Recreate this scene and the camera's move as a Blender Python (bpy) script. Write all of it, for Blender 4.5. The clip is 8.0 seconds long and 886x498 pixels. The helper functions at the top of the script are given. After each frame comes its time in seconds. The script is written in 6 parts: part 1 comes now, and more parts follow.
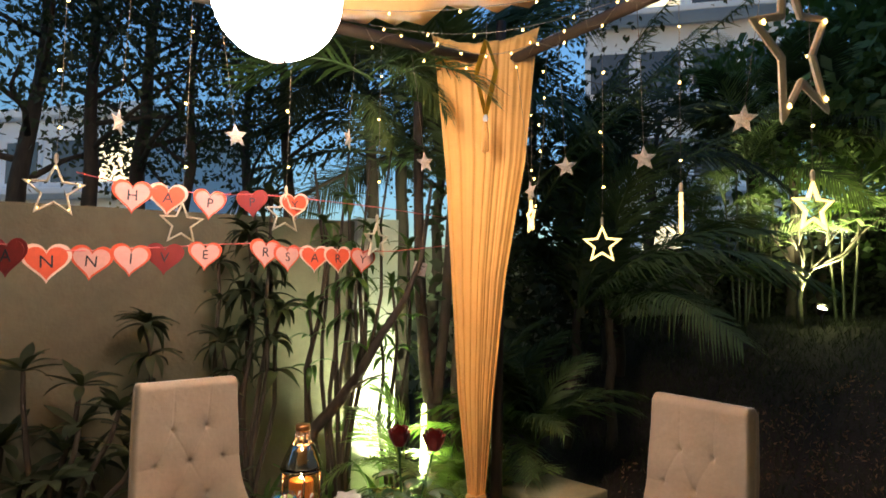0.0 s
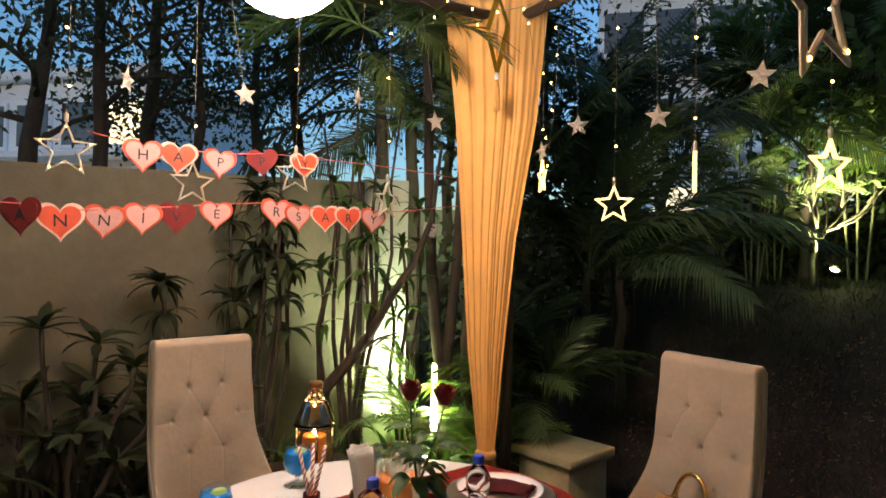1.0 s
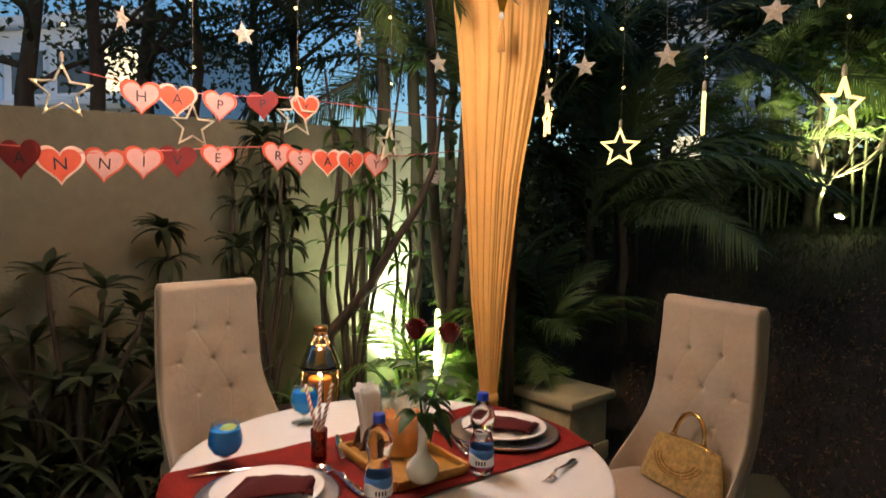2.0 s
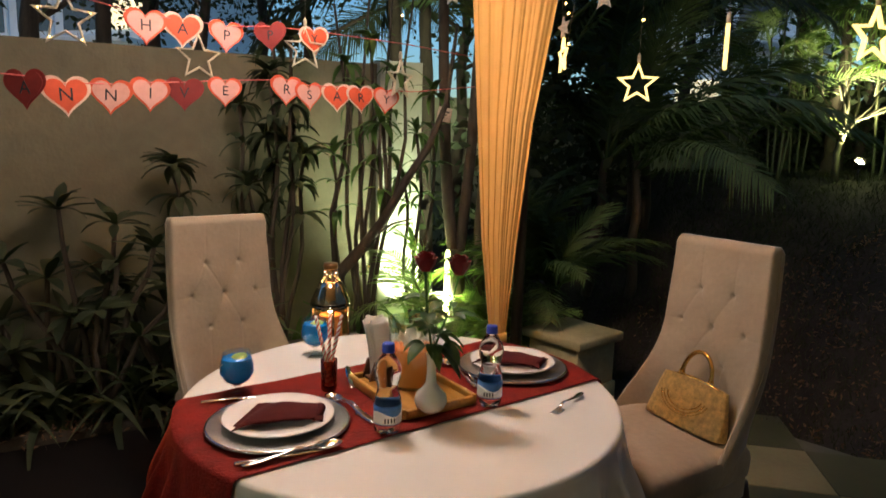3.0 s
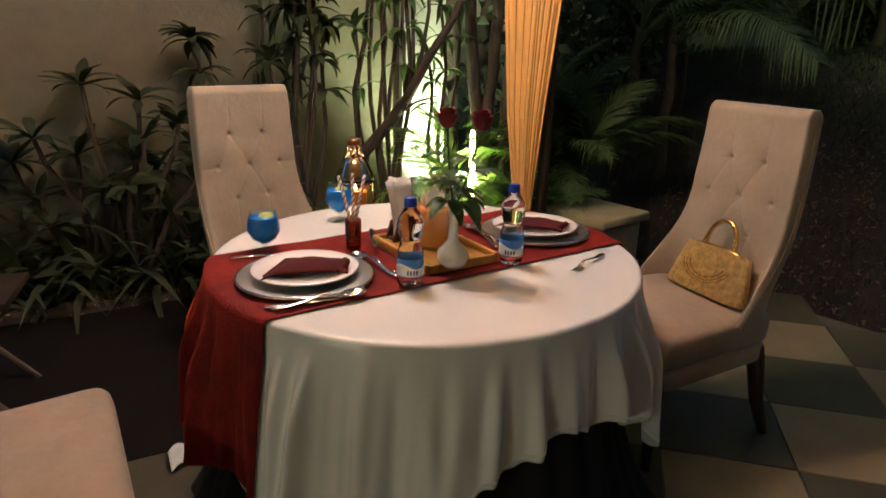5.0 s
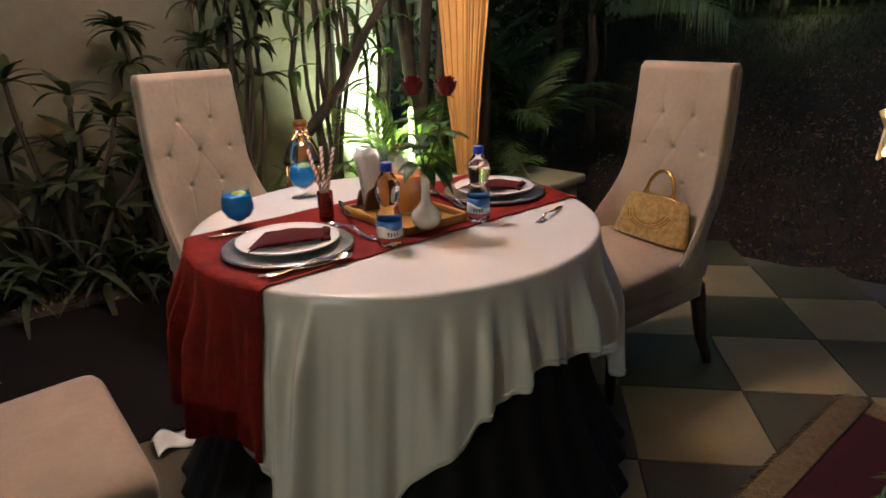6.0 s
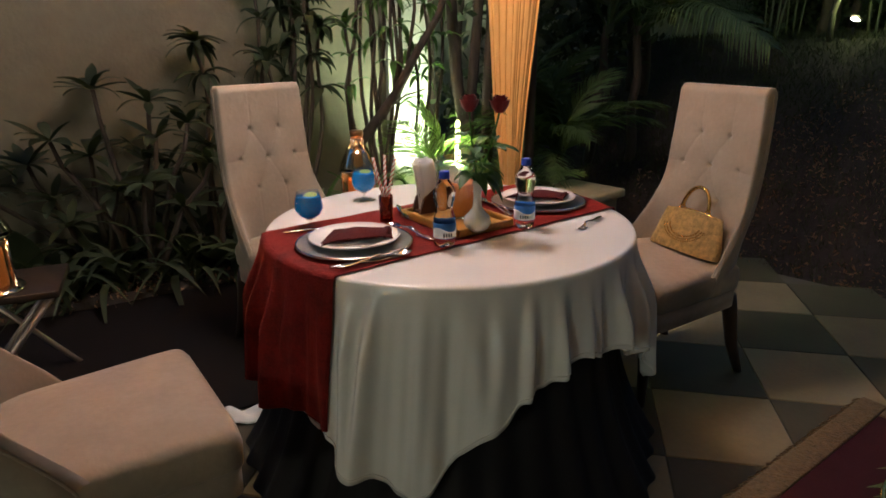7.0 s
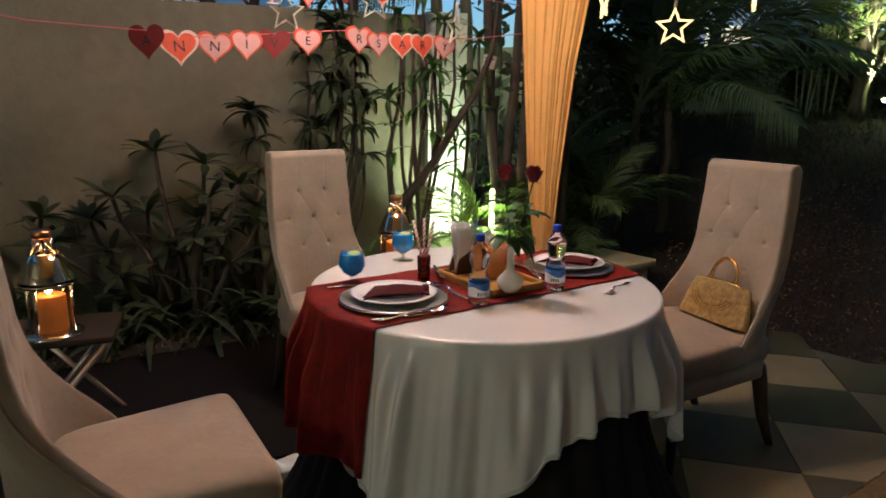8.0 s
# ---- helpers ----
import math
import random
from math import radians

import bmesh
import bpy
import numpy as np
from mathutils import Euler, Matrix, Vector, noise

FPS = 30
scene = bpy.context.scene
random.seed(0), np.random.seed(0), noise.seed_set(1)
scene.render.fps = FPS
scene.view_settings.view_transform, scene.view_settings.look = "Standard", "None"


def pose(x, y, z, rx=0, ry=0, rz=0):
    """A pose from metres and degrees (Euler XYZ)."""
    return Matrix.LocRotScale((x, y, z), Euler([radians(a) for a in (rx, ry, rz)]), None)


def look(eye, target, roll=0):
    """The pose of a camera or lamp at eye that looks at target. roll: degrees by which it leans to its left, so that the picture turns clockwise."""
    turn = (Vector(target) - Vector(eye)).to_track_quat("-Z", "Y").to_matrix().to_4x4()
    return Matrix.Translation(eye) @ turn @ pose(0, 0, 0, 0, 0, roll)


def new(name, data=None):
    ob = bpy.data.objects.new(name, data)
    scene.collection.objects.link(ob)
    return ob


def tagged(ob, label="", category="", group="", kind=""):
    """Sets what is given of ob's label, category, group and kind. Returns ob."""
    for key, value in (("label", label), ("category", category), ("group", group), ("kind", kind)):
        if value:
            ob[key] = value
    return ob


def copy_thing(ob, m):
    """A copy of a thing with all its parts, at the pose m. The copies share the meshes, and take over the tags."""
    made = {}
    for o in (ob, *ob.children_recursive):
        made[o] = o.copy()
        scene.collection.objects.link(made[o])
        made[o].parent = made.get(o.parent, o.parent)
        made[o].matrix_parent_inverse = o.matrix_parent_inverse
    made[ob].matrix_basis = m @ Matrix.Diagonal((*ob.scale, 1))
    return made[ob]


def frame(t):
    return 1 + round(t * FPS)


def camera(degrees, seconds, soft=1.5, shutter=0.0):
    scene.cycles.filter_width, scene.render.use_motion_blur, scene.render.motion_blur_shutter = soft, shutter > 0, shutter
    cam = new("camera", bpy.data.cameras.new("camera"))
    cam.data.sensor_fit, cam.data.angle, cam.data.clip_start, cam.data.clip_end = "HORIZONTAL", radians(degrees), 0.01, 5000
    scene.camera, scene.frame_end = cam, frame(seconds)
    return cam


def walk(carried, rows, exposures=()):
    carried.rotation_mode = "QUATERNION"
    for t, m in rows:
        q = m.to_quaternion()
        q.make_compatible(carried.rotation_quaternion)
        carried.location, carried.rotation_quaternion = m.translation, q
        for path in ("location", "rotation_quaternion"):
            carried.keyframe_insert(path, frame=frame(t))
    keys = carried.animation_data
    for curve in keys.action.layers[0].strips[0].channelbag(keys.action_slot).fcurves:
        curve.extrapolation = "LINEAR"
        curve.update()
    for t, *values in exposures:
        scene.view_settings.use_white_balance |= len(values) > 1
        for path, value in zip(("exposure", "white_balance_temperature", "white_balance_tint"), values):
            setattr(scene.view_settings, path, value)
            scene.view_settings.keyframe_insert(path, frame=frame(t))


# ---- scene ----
cam = camera(70.2, 8.0, soft=1.6, shutter=0.5)
PATH = [
    (0, (0.157, 0.153, 1.485), (-0.034, 2.138, 1.637), 1.0),
    (0.5, (0.156, 0.157, 1.479), (-0.054, 2.144, 1.562), 1.1),
    (1, (0.155, 0.155, 1.47), (-0.066, 2.142, 1.505), 1.1),
    (1.5, (0.149, 0.159, 1.457), (-0.07, 2.147, 1.423), 1.0),
    (3, (0.146, 0.183, 1.406), (-0.105, 2.146, 1.113), 1.6),
    (3.5, (0.144, 0.193, 1.386), (-0.124, 2.142, 1.025), 1.6),
    (4, (0.147, 0.193, 1.363), (-0.108, 2.126, 0.915), 2.0),
    (4.5, (0.157, 0.195, 1.334), (-0.126, 2.1, 0.794), 1.3),
    (4.7, (0.164, 0.191, 1.328), (-0.154, 2.078, 0.747), 1.3),
    (5.8, (0.098, 0.065, 1.289), (-0.081, 1.947, 0.634), -0.6),
    (6, (0.064, 0.045, 1.289), (-0.034, 1.928, 0.622), -1.5),
    (6.5, (0.018, -0.03, 1.288), (-0.128, 1.856, 0.639), -1.2),
    (7, (0.037, -0.138, 1.32), (-0.175, 1.748, 0.689), -0.5),
    (7.5, (0.048, -0.216, 1.327), (-0.202, 1.713, 0.864), -0.2),
    (8, (0.039, -0.252, 1.33), (-0.278, 1.676, 0.902), 0.6),
]
EXPOSURES = [(0.0, 0.08, 6750, 9), (1.5, 0.0, 6800, 10), (3.0, -0.22, 6750, 6), (3.5, -0.20, 6750, 6), (4.5, -0.08, 6800, 9), (6.0, -0.02, 6100, 10), (7.0, -0.15, 6050, 10), (8.0, -0.22, 6050, 10)]
walk(cam, [(t, look(eye, target, roll)) for t, eye, target, roll in PATH], EXPOSURES)

# ---- world and lights ----
world = bpy.data.worlds.new("dusk_sky")
scene.world = world
world.use_nodes = True
wn = world.node_tree
sky = wn.nodes.new("ShaderNodeTexSky")
sky.sky_type = "NISHITA"
sky.sun_disc = False
sky.sun_elevation = radians(2.0)
sky.sun_rotation = radians(200)
sky.altitude = 600
sky.ozone_density = 3.0
wn.links.new(sky.outputs[0], wn.nodes["Background"].inputs[0])
wn.nodes["Background"].inputs[1].default_value = 0.57


def spot(name, at, to, watts, color, angle, size=0.03, blend=0.6):
    d = bpy.data.lights.new(name, "SPOT")
    d.energy, d.color, d.spot_size, d.spot_blend, d.shadow_soft_size = watts, color, radians(angle), blend, size
    o = new(name, d)
    o.matrix_world = look(at, to)
    return o


def bulb(name, at, watts, color, size=0.03):
    d = bpy.data.lights.new(name, "POINT")
    d.energy, d.color, d.shadow_soft_size = watts, color, size
    o = new(name, d)
    o.location = at
    return o


BALL = (-0.592, 2.10, 2.462)
spot("garden_uplight_beam", (-0.40, 4.33, 0.30), (-0.62, 4.62, 1.3), 300, (0.88, 1.0, 0.66), 125)
bulb("garden_uplight_glow", (-0.36, 4.27, 0.42), 7.0, (0.78, 1.0, 0.35))
spot("lawn_uplight_beam", (2.845, 5.79, 1.475), (3.05, 6.12, 3.0), 330, (1.0, 1.0, 0.60), 100)
bulb("lawn_uplight_glow", (2.845, 5.72, 1.53), 2.6, (0.80, 1.0, 0.42))
bulb("lantern_flame_glow", (-0.79, 3.14, 0.735), 0.38, (1.0, 0.58, 0.24))
bulb("lantern_flame_glow", (-1.86, 1.83, 0.735), 0.38, (1.0, 0.58, 0.24))


# ---- materials ----
def mat(name, color, rough=0.6, metal=0.0, vary=0.25, scale=6.0, fine=60.0, bump=0.15, bump_scale=80.0, sheen=0.0, sheen_tint=(1, 1, 1),
        emit=None, emit_strength=0.0, spread=0.0, trans=0.0, stretch=(1, 1, 1), spec=0.5):
    """Two scales of colour variation and a fine relief, in object space; spread varies pieces by their random number."""
    m = bpy.data.materials.new(name)
    m.use_nodes = True
    t = m.node_tree
    b = t.nodes["Principled BSDF"]
    b.inputs["Roughness"].default_value = rough
    b.inputs["Metallic"].default_value = metal
    b.inputs["Specular IOR Level"].default_value = spec
    b.inputs["Sheen Weight"].default_value = sheen
    b.inputs["Sheen Roughness"].default_value = 0.35
    b.inputs["Sheen Tint"].default_value = (*sheen_tint, 1)
    b.inputs["Transmission Weight"].default_value = trans
    co = t.nodes.new("ShaderNodeTexCoord")
    mp = t.nodes.new("ShaderNodeMapping")
    mp.inputs["Scale"].default_value = stretch
    t.links.new(co.outputs["Object"], mp.inputs[0])
    big = t.nodes.new("ShaderNodeTexNoise")
    big.inputs["Scale"].default_value = scale
    big.inputs["Detail"].default_value = 5
    small = t.nodes.new("ShaderNodeTexNoise")
    small.inputs["Scale"].default_value = fine
    small.inputs["Detail"].default_value = 3
    for n_ in (big, small):
        t.links.new(mp.outputs[0], n_.inputs["Vector"])
    add = t.nodes.new("ShaderNodeMath")
    add.operation = "MULTIPLY_ADD"
    add.inputs[1].default_value = 0.4
    t.links.new(small.outputs[0], add.inputs[0])
    t.links.new(big.outputs[0], add.inputs[2])
    last = add.outputs[0]
    if spread:
        info = t.nodes.new("ShaderNodeObjectInfo")
        a2 = t.nodes.new("ShaderNodeMath")
        a2.operation = "MULTIPLY_ADD"
        a2.inputs[1].default_value = spread
        t.links.new(info.outputs["Random"], a2.inputs[0])
        t.links.new(last, a2.inputs[2])
        geo = t.nodes.new("ShaderNodeNewGeometry")
        a3 = t.nodes.new("ShaderNodeMath")
        a3.operation = "MULTIPLY_ADD"
        a3.inputs[1].default_value = spread
        t.links.new(geo.outputs["Random Per Island"], a3.inputs[0])
        t.links.new(a2.outputs[0], a3.inputs[2])
        last = a3.outputs[0]
    ramp = t.nodes.new("ShaderNodeValToRGB")
    ramp.color_ramp.elements[0].position = 0.35
    ramp.color_ramp.elements[1].position = 1.0 + 1.2 * spread
    dark = [c * (1 - vary) for c in color]
    light = [min(1, c * (1 + vary)) for c in color]
    ramp.color_ramp.elements[0].color = (*dark, 1)
    ramp.color_ramp.elements[1].color = (*light, 1)
    t.links.new(last, ramp.inputs[0])
    t.links.new(ramp.outputs[0], b.inputs["Base Color"])
    if bump:
        r = t.nodes.new("ShaderNodeTexNoise")
        r.inputs["Scale"].default_value = bump_scale
        r.inputs["Detail"].default_value = 4
        t.links.new(mp.outputs[0], r.inputs["Vector"])
        bp = t.nodes.new("ShaderNodeBump")
        bp.inputs["Strength"].default_value = bump
        bp.inputs["Distance"].default_value = 0.01
        t.links.new(r.outputs[0], bp.inputs["Height"])
        t.links.new(bp.outputs[0], b.inputs["Normal"])
    if emit:
        b.inputs["Emission Color"].default_value = (*emit, 1)
        b.inputs["Emission Strength"].default_value = emit_strength
    return m


def leaf_mat(name, color, rough=0.45, vary=0.35, spread=0.25, through_light=0.25):
    m = mat(name, color, rough, vary=vary, spread=spread, scale=9, fine=70, bump=0.2, bump_scale=60)
    t = m.node_tree
    b = t.nodes["Principled BSDF"]
    out = t.nodes["Material Output"]
    tr = t.nodes.new("ShaderNodeBsdfTranslucent")
    tr.inputs[0].default_value = (color[0] * 1.6, color[1] * 1.8, color[2] * 0.8, 1)
    mix = t.nodes.new("ShaderNodeMixShader")
    mix.inputs[0].default_value = through_light
    t.links.new(b.outputs[0], mix.inputs[1])
    t.links.new(tr.outputs[0], mix.inputs[2])
    t.links.new(mix.outputs[0], out.inputs[0])
    return m


def glass(name, color=(1, 1, 1), rough=0.02, ior=1.45):
    m = bpy.data.materials.new(name)
    m.use_nodes = True
    b = m.node_tree.nodes["Principled BSDF"]
    b.inputs["Base Color"].default_value = (*color, 1)
    b.inputs["Roughness"].default_value = rough
    b.inputs["Transmission Weight"].default_value = 1.0
    b.inputs["IOR"].default_value = ior
    return m


def thin_glass(name, tint, rough=0.02, gloss=0.05):
    """Thin clear walls: straight-through light with a gloss that grows at the rim."""
    m = bpy.data.materials.new(name)
    m.use_nodes = True
    t = m.node_tree
    clear = t.nodes.new("ShaderNodeBsdfTransparent")
    clear.inputs[0].default_value = (*tint, 1)
    shine = t.nodes.new("ShaderNodeBsdfGlossy")
    shine.inputs["Roughness"].default_value = rough
    face = t.nodes.new("ShaderNodeLayerWeight")
    face.inputs[0].default_value = 0.5
    power = t.nodes.new("ShaderNodeMath")
    power.operation = "POWER"
    power.inputs[1].default_value = 3.5
    t.links.new(face.outputs["Facing"], power.inputs[0])
    fres = t.nodes.new("ShaderNodeMath")
    fres.operation = "MULTIPLY_ADD"
    fres.inputs[1].default_value = 0.75
    fres.inputs[2].default_value = gloss
    t.links.new(power.outputs[0], fres.inputs[0])
    mix = t.nodes.new("ShaderNodeMixShader")
    t.links.new(fres.outputs[0], mix.inputs[0])
    t.links.new(clear.outputs[0], mix.inputs[1])
    t.links.new(shine.outputs[0], mix.inputs[2])
    t.links.new(mix.outputs[0], t.nodes["Material Output"].inputs[0])
    return m


def glow(name, color, strength):
    m = bpy.data.materials.new(name)
    m.use_nodes = True
    b = m.node_tree.nodes["Principled BSDF"]
    b.inputs["Base Color"].default_value = (*color, 1)
    b.inputs["Emission Color"].default_value = (*color, 1)
    b.inputs["Emission Strength"].default_value = strength
    return m


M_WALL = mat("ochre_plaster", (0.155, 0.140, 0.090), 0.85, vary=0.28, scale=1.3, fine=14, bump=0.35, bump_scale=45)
M_ENCLOSURE = mat("cream_render", (0.36, 0.32, 0.25), 0.85, vary=0.12, scale=1.5, fine=20, bump=0.2)
M_FARWALL = mat("mossy_plaster", (0.27, 0.28, 0.20), 0.9, vary=0.4, scale=1.1, fine=9, bump=0.3, bump_scale=30)
# pillar colour lightened to hold the uplight's spill up the plaster
M_PILLAR = mat("uplit_plaster", (0.52, 0.53, 0.43), 0.88, vary=0.22, scale=2.2, fine=18, bump=0.35, bump_scale=40)
M_SOIL = mat("dark_soil", (0.035, 0.026, 0.018), 0.95, vary=0.5, scale=5, fine=50, bump=0.8, bump_scale=40)
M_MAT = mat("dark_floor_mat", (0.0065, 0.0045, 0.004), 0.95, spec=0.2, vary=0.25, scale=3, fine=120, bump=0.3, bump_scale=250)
M_TILE_L = mat("pale_stone_tile", (0.205, 0.168, 0.088), 0.62, vary=0.22, scale=4, fine=40, spread=0.15, bump=0.1)
M_TILE_D = mat("dark_stone_tile", (0.050, 0.044, 0.023), 0.58, vary=0.25, scale=4, fine=40, spread=0.15, bump=0.1)
M_GROUT = mat("grout", (0.12, 0.11, 0.09), 0.9)
M_VELVET = mat("beige_velvet", (0.305, 0.245, 0.180), 0.8, vary=0.16, scale=7, fine=60, bump=0.22, bump_scale=38, sheen=0.25)
M_DARKWOOD = mat("dark_wood", (0.03, 0.018, 0.012), 0.4, vary=0.3, stretch=(1, 1, 0.15), scale=20)
M_CLOTH = mat("white_satin_cloth", (0.76, 0.76, 0.72), 0.25, vary=0.05, scale=4, fine=200, bump=0.05, bump_scale=500, sheen=0.1, spec=0.8)
M_SKIRT = mat("black_skirting", (0.006, 0.005, 0.006), 0.85, vary=0.3, bump=0.1)
M_RUNNER = mat("red_velvet", (0.145, 0.005, 0.003), 0.75, vary=0.6, scale=16, fine=140, bump=0.4, bump_scale=160, sheen=0.32, spec=0.25, sheen_tint=(1.0, 0.14, 0.04))
M_ORANGE = mat("orange_drape", (0.80, 0.42, 0.115), 0.65, vary=0.12, scale=5, fine=250, bump=0.05, bump_scale=400, sheen=0.3)
M_BALL = glow("paper_lantern_glow", (1.0, 0.855, 0.81), 62)
M_BAMBOO = mat("dark_pole", (0.045, 0.03, 0.02), 0.6, vary=0.4)
M_STONE = mat("painted_pedestal", (0.40, 0.35, 0.19), 0.8, vary=0.25, scale=5, fine=40, bump=0.3, bump_scale=60)
M_BARK = mat("bark", (0.062, 0.046, 0.032), 0.9, vary=0.5, scale=12, fine=60, bump=0.8, bump_scale=40, stretch=(1, 1, 0.3))
# leaf tones carry the light: dark where shaded, lighter near the lamps
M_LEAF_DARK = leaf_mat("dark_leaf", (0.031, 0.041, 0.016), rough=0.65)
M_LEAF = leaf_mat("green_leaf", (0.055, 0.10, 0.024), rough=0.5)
M_LEAF_LAMPLIT = leaf_mat("lamplit_green_leaf", (0.115, 0.165, 0.05))
M_PALM = leaf_mat("palm_leaf", (0.052, 0.080, 0.022), rough=0.55)
M_GRASS = leaf_mat("grass_blade", (0.030, 0.031, 0.014), rough=0.8)
M_LAWN = mat("lawn_soil", (0.027, 0.018, 0.012), 0.95, vary=0.6, scale=3, fine=40, bump=0.9, bump_scale=40)


# ---- mesh tools ----
def link(name, verts, faces, material, parent=None, label="", smooth=True, m=None):
    me = bpy.data.meshes.new(name)
    me.from_pydata([tuple(map(float, v)) for v in verts], [], [tuple(map(int, f)) for f in faces])
    if material:
        me.materials.append(material)
    if smooth:
        me.polygons.foreach_set("use_smooth", [True] * len(me.polygons))
    me.update()
    ob = new(name, me)
    if parent:
        ob.parent = parent
    if m is not None:
        ob.matrix_basis = m
    if label:
        ob["label"] = label
    return ob


def share(name, me, parent, m, label=""):
    ob = new(name, me)
    ob.parent = parent
    ob.matrix_basis = m
    if label:
        ob["label"] = label
    return ob


def thing(name, m, label, category, group="", kind=""):
    ob = new(name)
    ob.empty_display_size = 0.05
    ob.matrix_basis = m
    return tagged(ob, label, category, group, kind)


def join(*pieces):
    verts, faces = [], []
    for v, f in pieces:
        k = len(verts)
        verts += [tuple(p) for p in v]
        faces += [tuple(i + k for i in q) for q in f]
    return verts, faces


def moved(vf, m):
    return [m @ Vector(p) for p in vf[0]], vf[1]


def block(x0, x1, y0, y1, z0, z1, bevel=0.0, segments=2):
    bm = bmesh.new()
    bmesh.ops.create_cube(bm, size=1)
    for v in bm.verts:
        v.co = Vector(((x0 + x1) / 2 + v.co.x * (x1 - x0), (y0 + y1) / 2 + v.co.y * (y1 - y0), (z0 + z1) / 2 + v.co.z * (z1 - z0)))
    if bevel:
        bmesh.ops.bevel(bm, geom=bm.edges[:], offset=bevel, segments=segments, affect="EDGES", profile=0.5)
    bm.verts.index_update()
    out = [v.co.copy() for v in bm.verts], [[v.index for v in f.verts] for f in bm.faces]
    bm.free()
    return out


def lathe(profile, n=28, closed=False):
    """A turned shape from (radius, height) pairs."""
    verts, faces = [], []
    for r, z in profile:
        for i in range(n):
            a = 2 * math.pi * i / n
            verts.append((r * math.cos(a), r * math.sin(a), z))
    k = len(profile)
    for j in range(k - 1 + closed):
        for i in range(n):
            a, b = j * n + i, j * n + (i + 1) % n
            c, d = ((j + 1) % k) * n + (i + 1) % n, ((j + 1) % k) * n + i
            faces.append((a, b, c, d))
    if not closed:
        faces.append(tuple(reversed(range(n))))
        faces.append(tuple((k - 1) * n + i for i in range(n)))
    return verts, faces


def tube(points, radii, n=8):
    pts = [Vector(p) for p in points]
    if not hasattr(radii, "__len__"):
        radii = [radii] * len(pts)
    verts, faces = [], []
    ref = Vector((0.3, 0.9, 0.1))
    for j, p in enumerate(pts):
        d = (pts[min(j + 1, len(pts) - 1)] - pts[max(j - 1, 0)]).normalized()
        u = d.cross(ref)
        if u.length < 0.05:
            u = d.cross(Vector((1, 0, 0)))
        u.normalize()
        w = d.cross(u)
        for i in range(n):
            a = 2 * math.pi * i / n
            verts.append(p + (u * math.cos(a) + w * math.sin(a)) * radii[j])
    for j in range(len(pts) - 1):
        for i in range(n):
            faces.append((j * n + i, j * n + (i + 1) % n, (j + 1) * n + (i + 1) % n, (j + 1) * n + i))
    faces.append(tuple(reversed(range(n))))
    faces.append(tuple((len(pts) - 1) * n + i for i in range(n)))
    return verts, faces


def sheet(nu, nv, f, wrap=False):
    verts = [f(i / (nu if wrap else nu - 1), j / (nv - 1)) for j in range(nv) for i in range(nu)]
    faces = []
    for j in range(nv - 1):
        for i in range(nu if wrap else nu - 1):
            k = (i + 1) % nu
            faces.append((j * nu + i, j * nu + k, (j + 1) * nu + k, (j + 1) * nu + i))
    return verts, faces


def thick(ob, t, offset=0.0):
    s = ob.modifiers.new("thickness", "SOLIDIFY")
    s.thickness, s.offset = t, offset
    return ob


def smoothstep(a, b, x):
    x = min(1, max(0, (x - a) / (b - a)))
    return x * x * (3 - 2 * x)


# ---- ground and walls ----
NX, NY = -0.611, 0.791          # away from the seat, square to the plastered wall
TX, TY = 0.791, 0.611           # along that wall


def along(s, d, z=0.0):
    """The point s metres along the wall and d metres towards it."""
    return Vector((TX * s + NX * d, TY * s + NY * d, z))


def lawn_height(x, y):
    q = 0.67 * x + 0.74 * y - 3.70
    d = NX * x + NY * y
    h = 0.0
    if q > 0:
        h = 0.54 * q * smoothstep(0.0, 0.7, q)
        h = min(h, 1.33 + 0.05 * max(0, q - 2.4)) if q < 12 else 1.33 + 0.05 * 9.6
    h *= 1 - smoothstep(2.9, 3.9, d) * (1 - smoothstep(2.4, 3.8, TX * x + TY * y))
    return h


def ground():
    xs = sorted(set([round(-4 + 0.2 * i, 2) for i in range(71)] + [-900, -300, -100, -40, -16, -8, 16, 40, 100, 300, 900]))
    ys = sorted(set([round(-3 + 0.2 * i, 2) for i in range(76)] + [-900, -300, -100, -40, -12, -6, 20, 40, 100, 300, 900]))
    rnd = random.Random(3)
    verts = []
    for y in ys:
        for x in xs:
            h = lawn_height(x, y)
            verts.append((x, y, h - 0.035 + (rnd.uniform(-0.015, 0.02) if h > 0.05 else 0)))
    n = len(xs)
    faces = [(j * n + i, j * n + i + 1, (j + 1) * n + i + 1, (j + 1) * n + i) for j in range(len(ys) - 1) for i in range(n - 1)]
    tagged(link("ground", verts, faces, M_LAWN), "dark sloping lawn and soil around the terrace", "ground", kind="structure")


ground()


def prism(pts, z0, z1):
    n = len(pts)
    v = [(p[0], p[1], z0) for p in pts] + [(p[0], p[1], z1) for p in pts]
    f = [tuple(reversed(range(n))), tuple(range(n, 2 * n))] + [(i, (i + 1) % n, n + (i + 1) % n, n + i) for i in range(n)]
    return v, f


# plastered garden wall with a slightly rising coping and a pillar at its end
w0, w1 = -6.5, 2.34


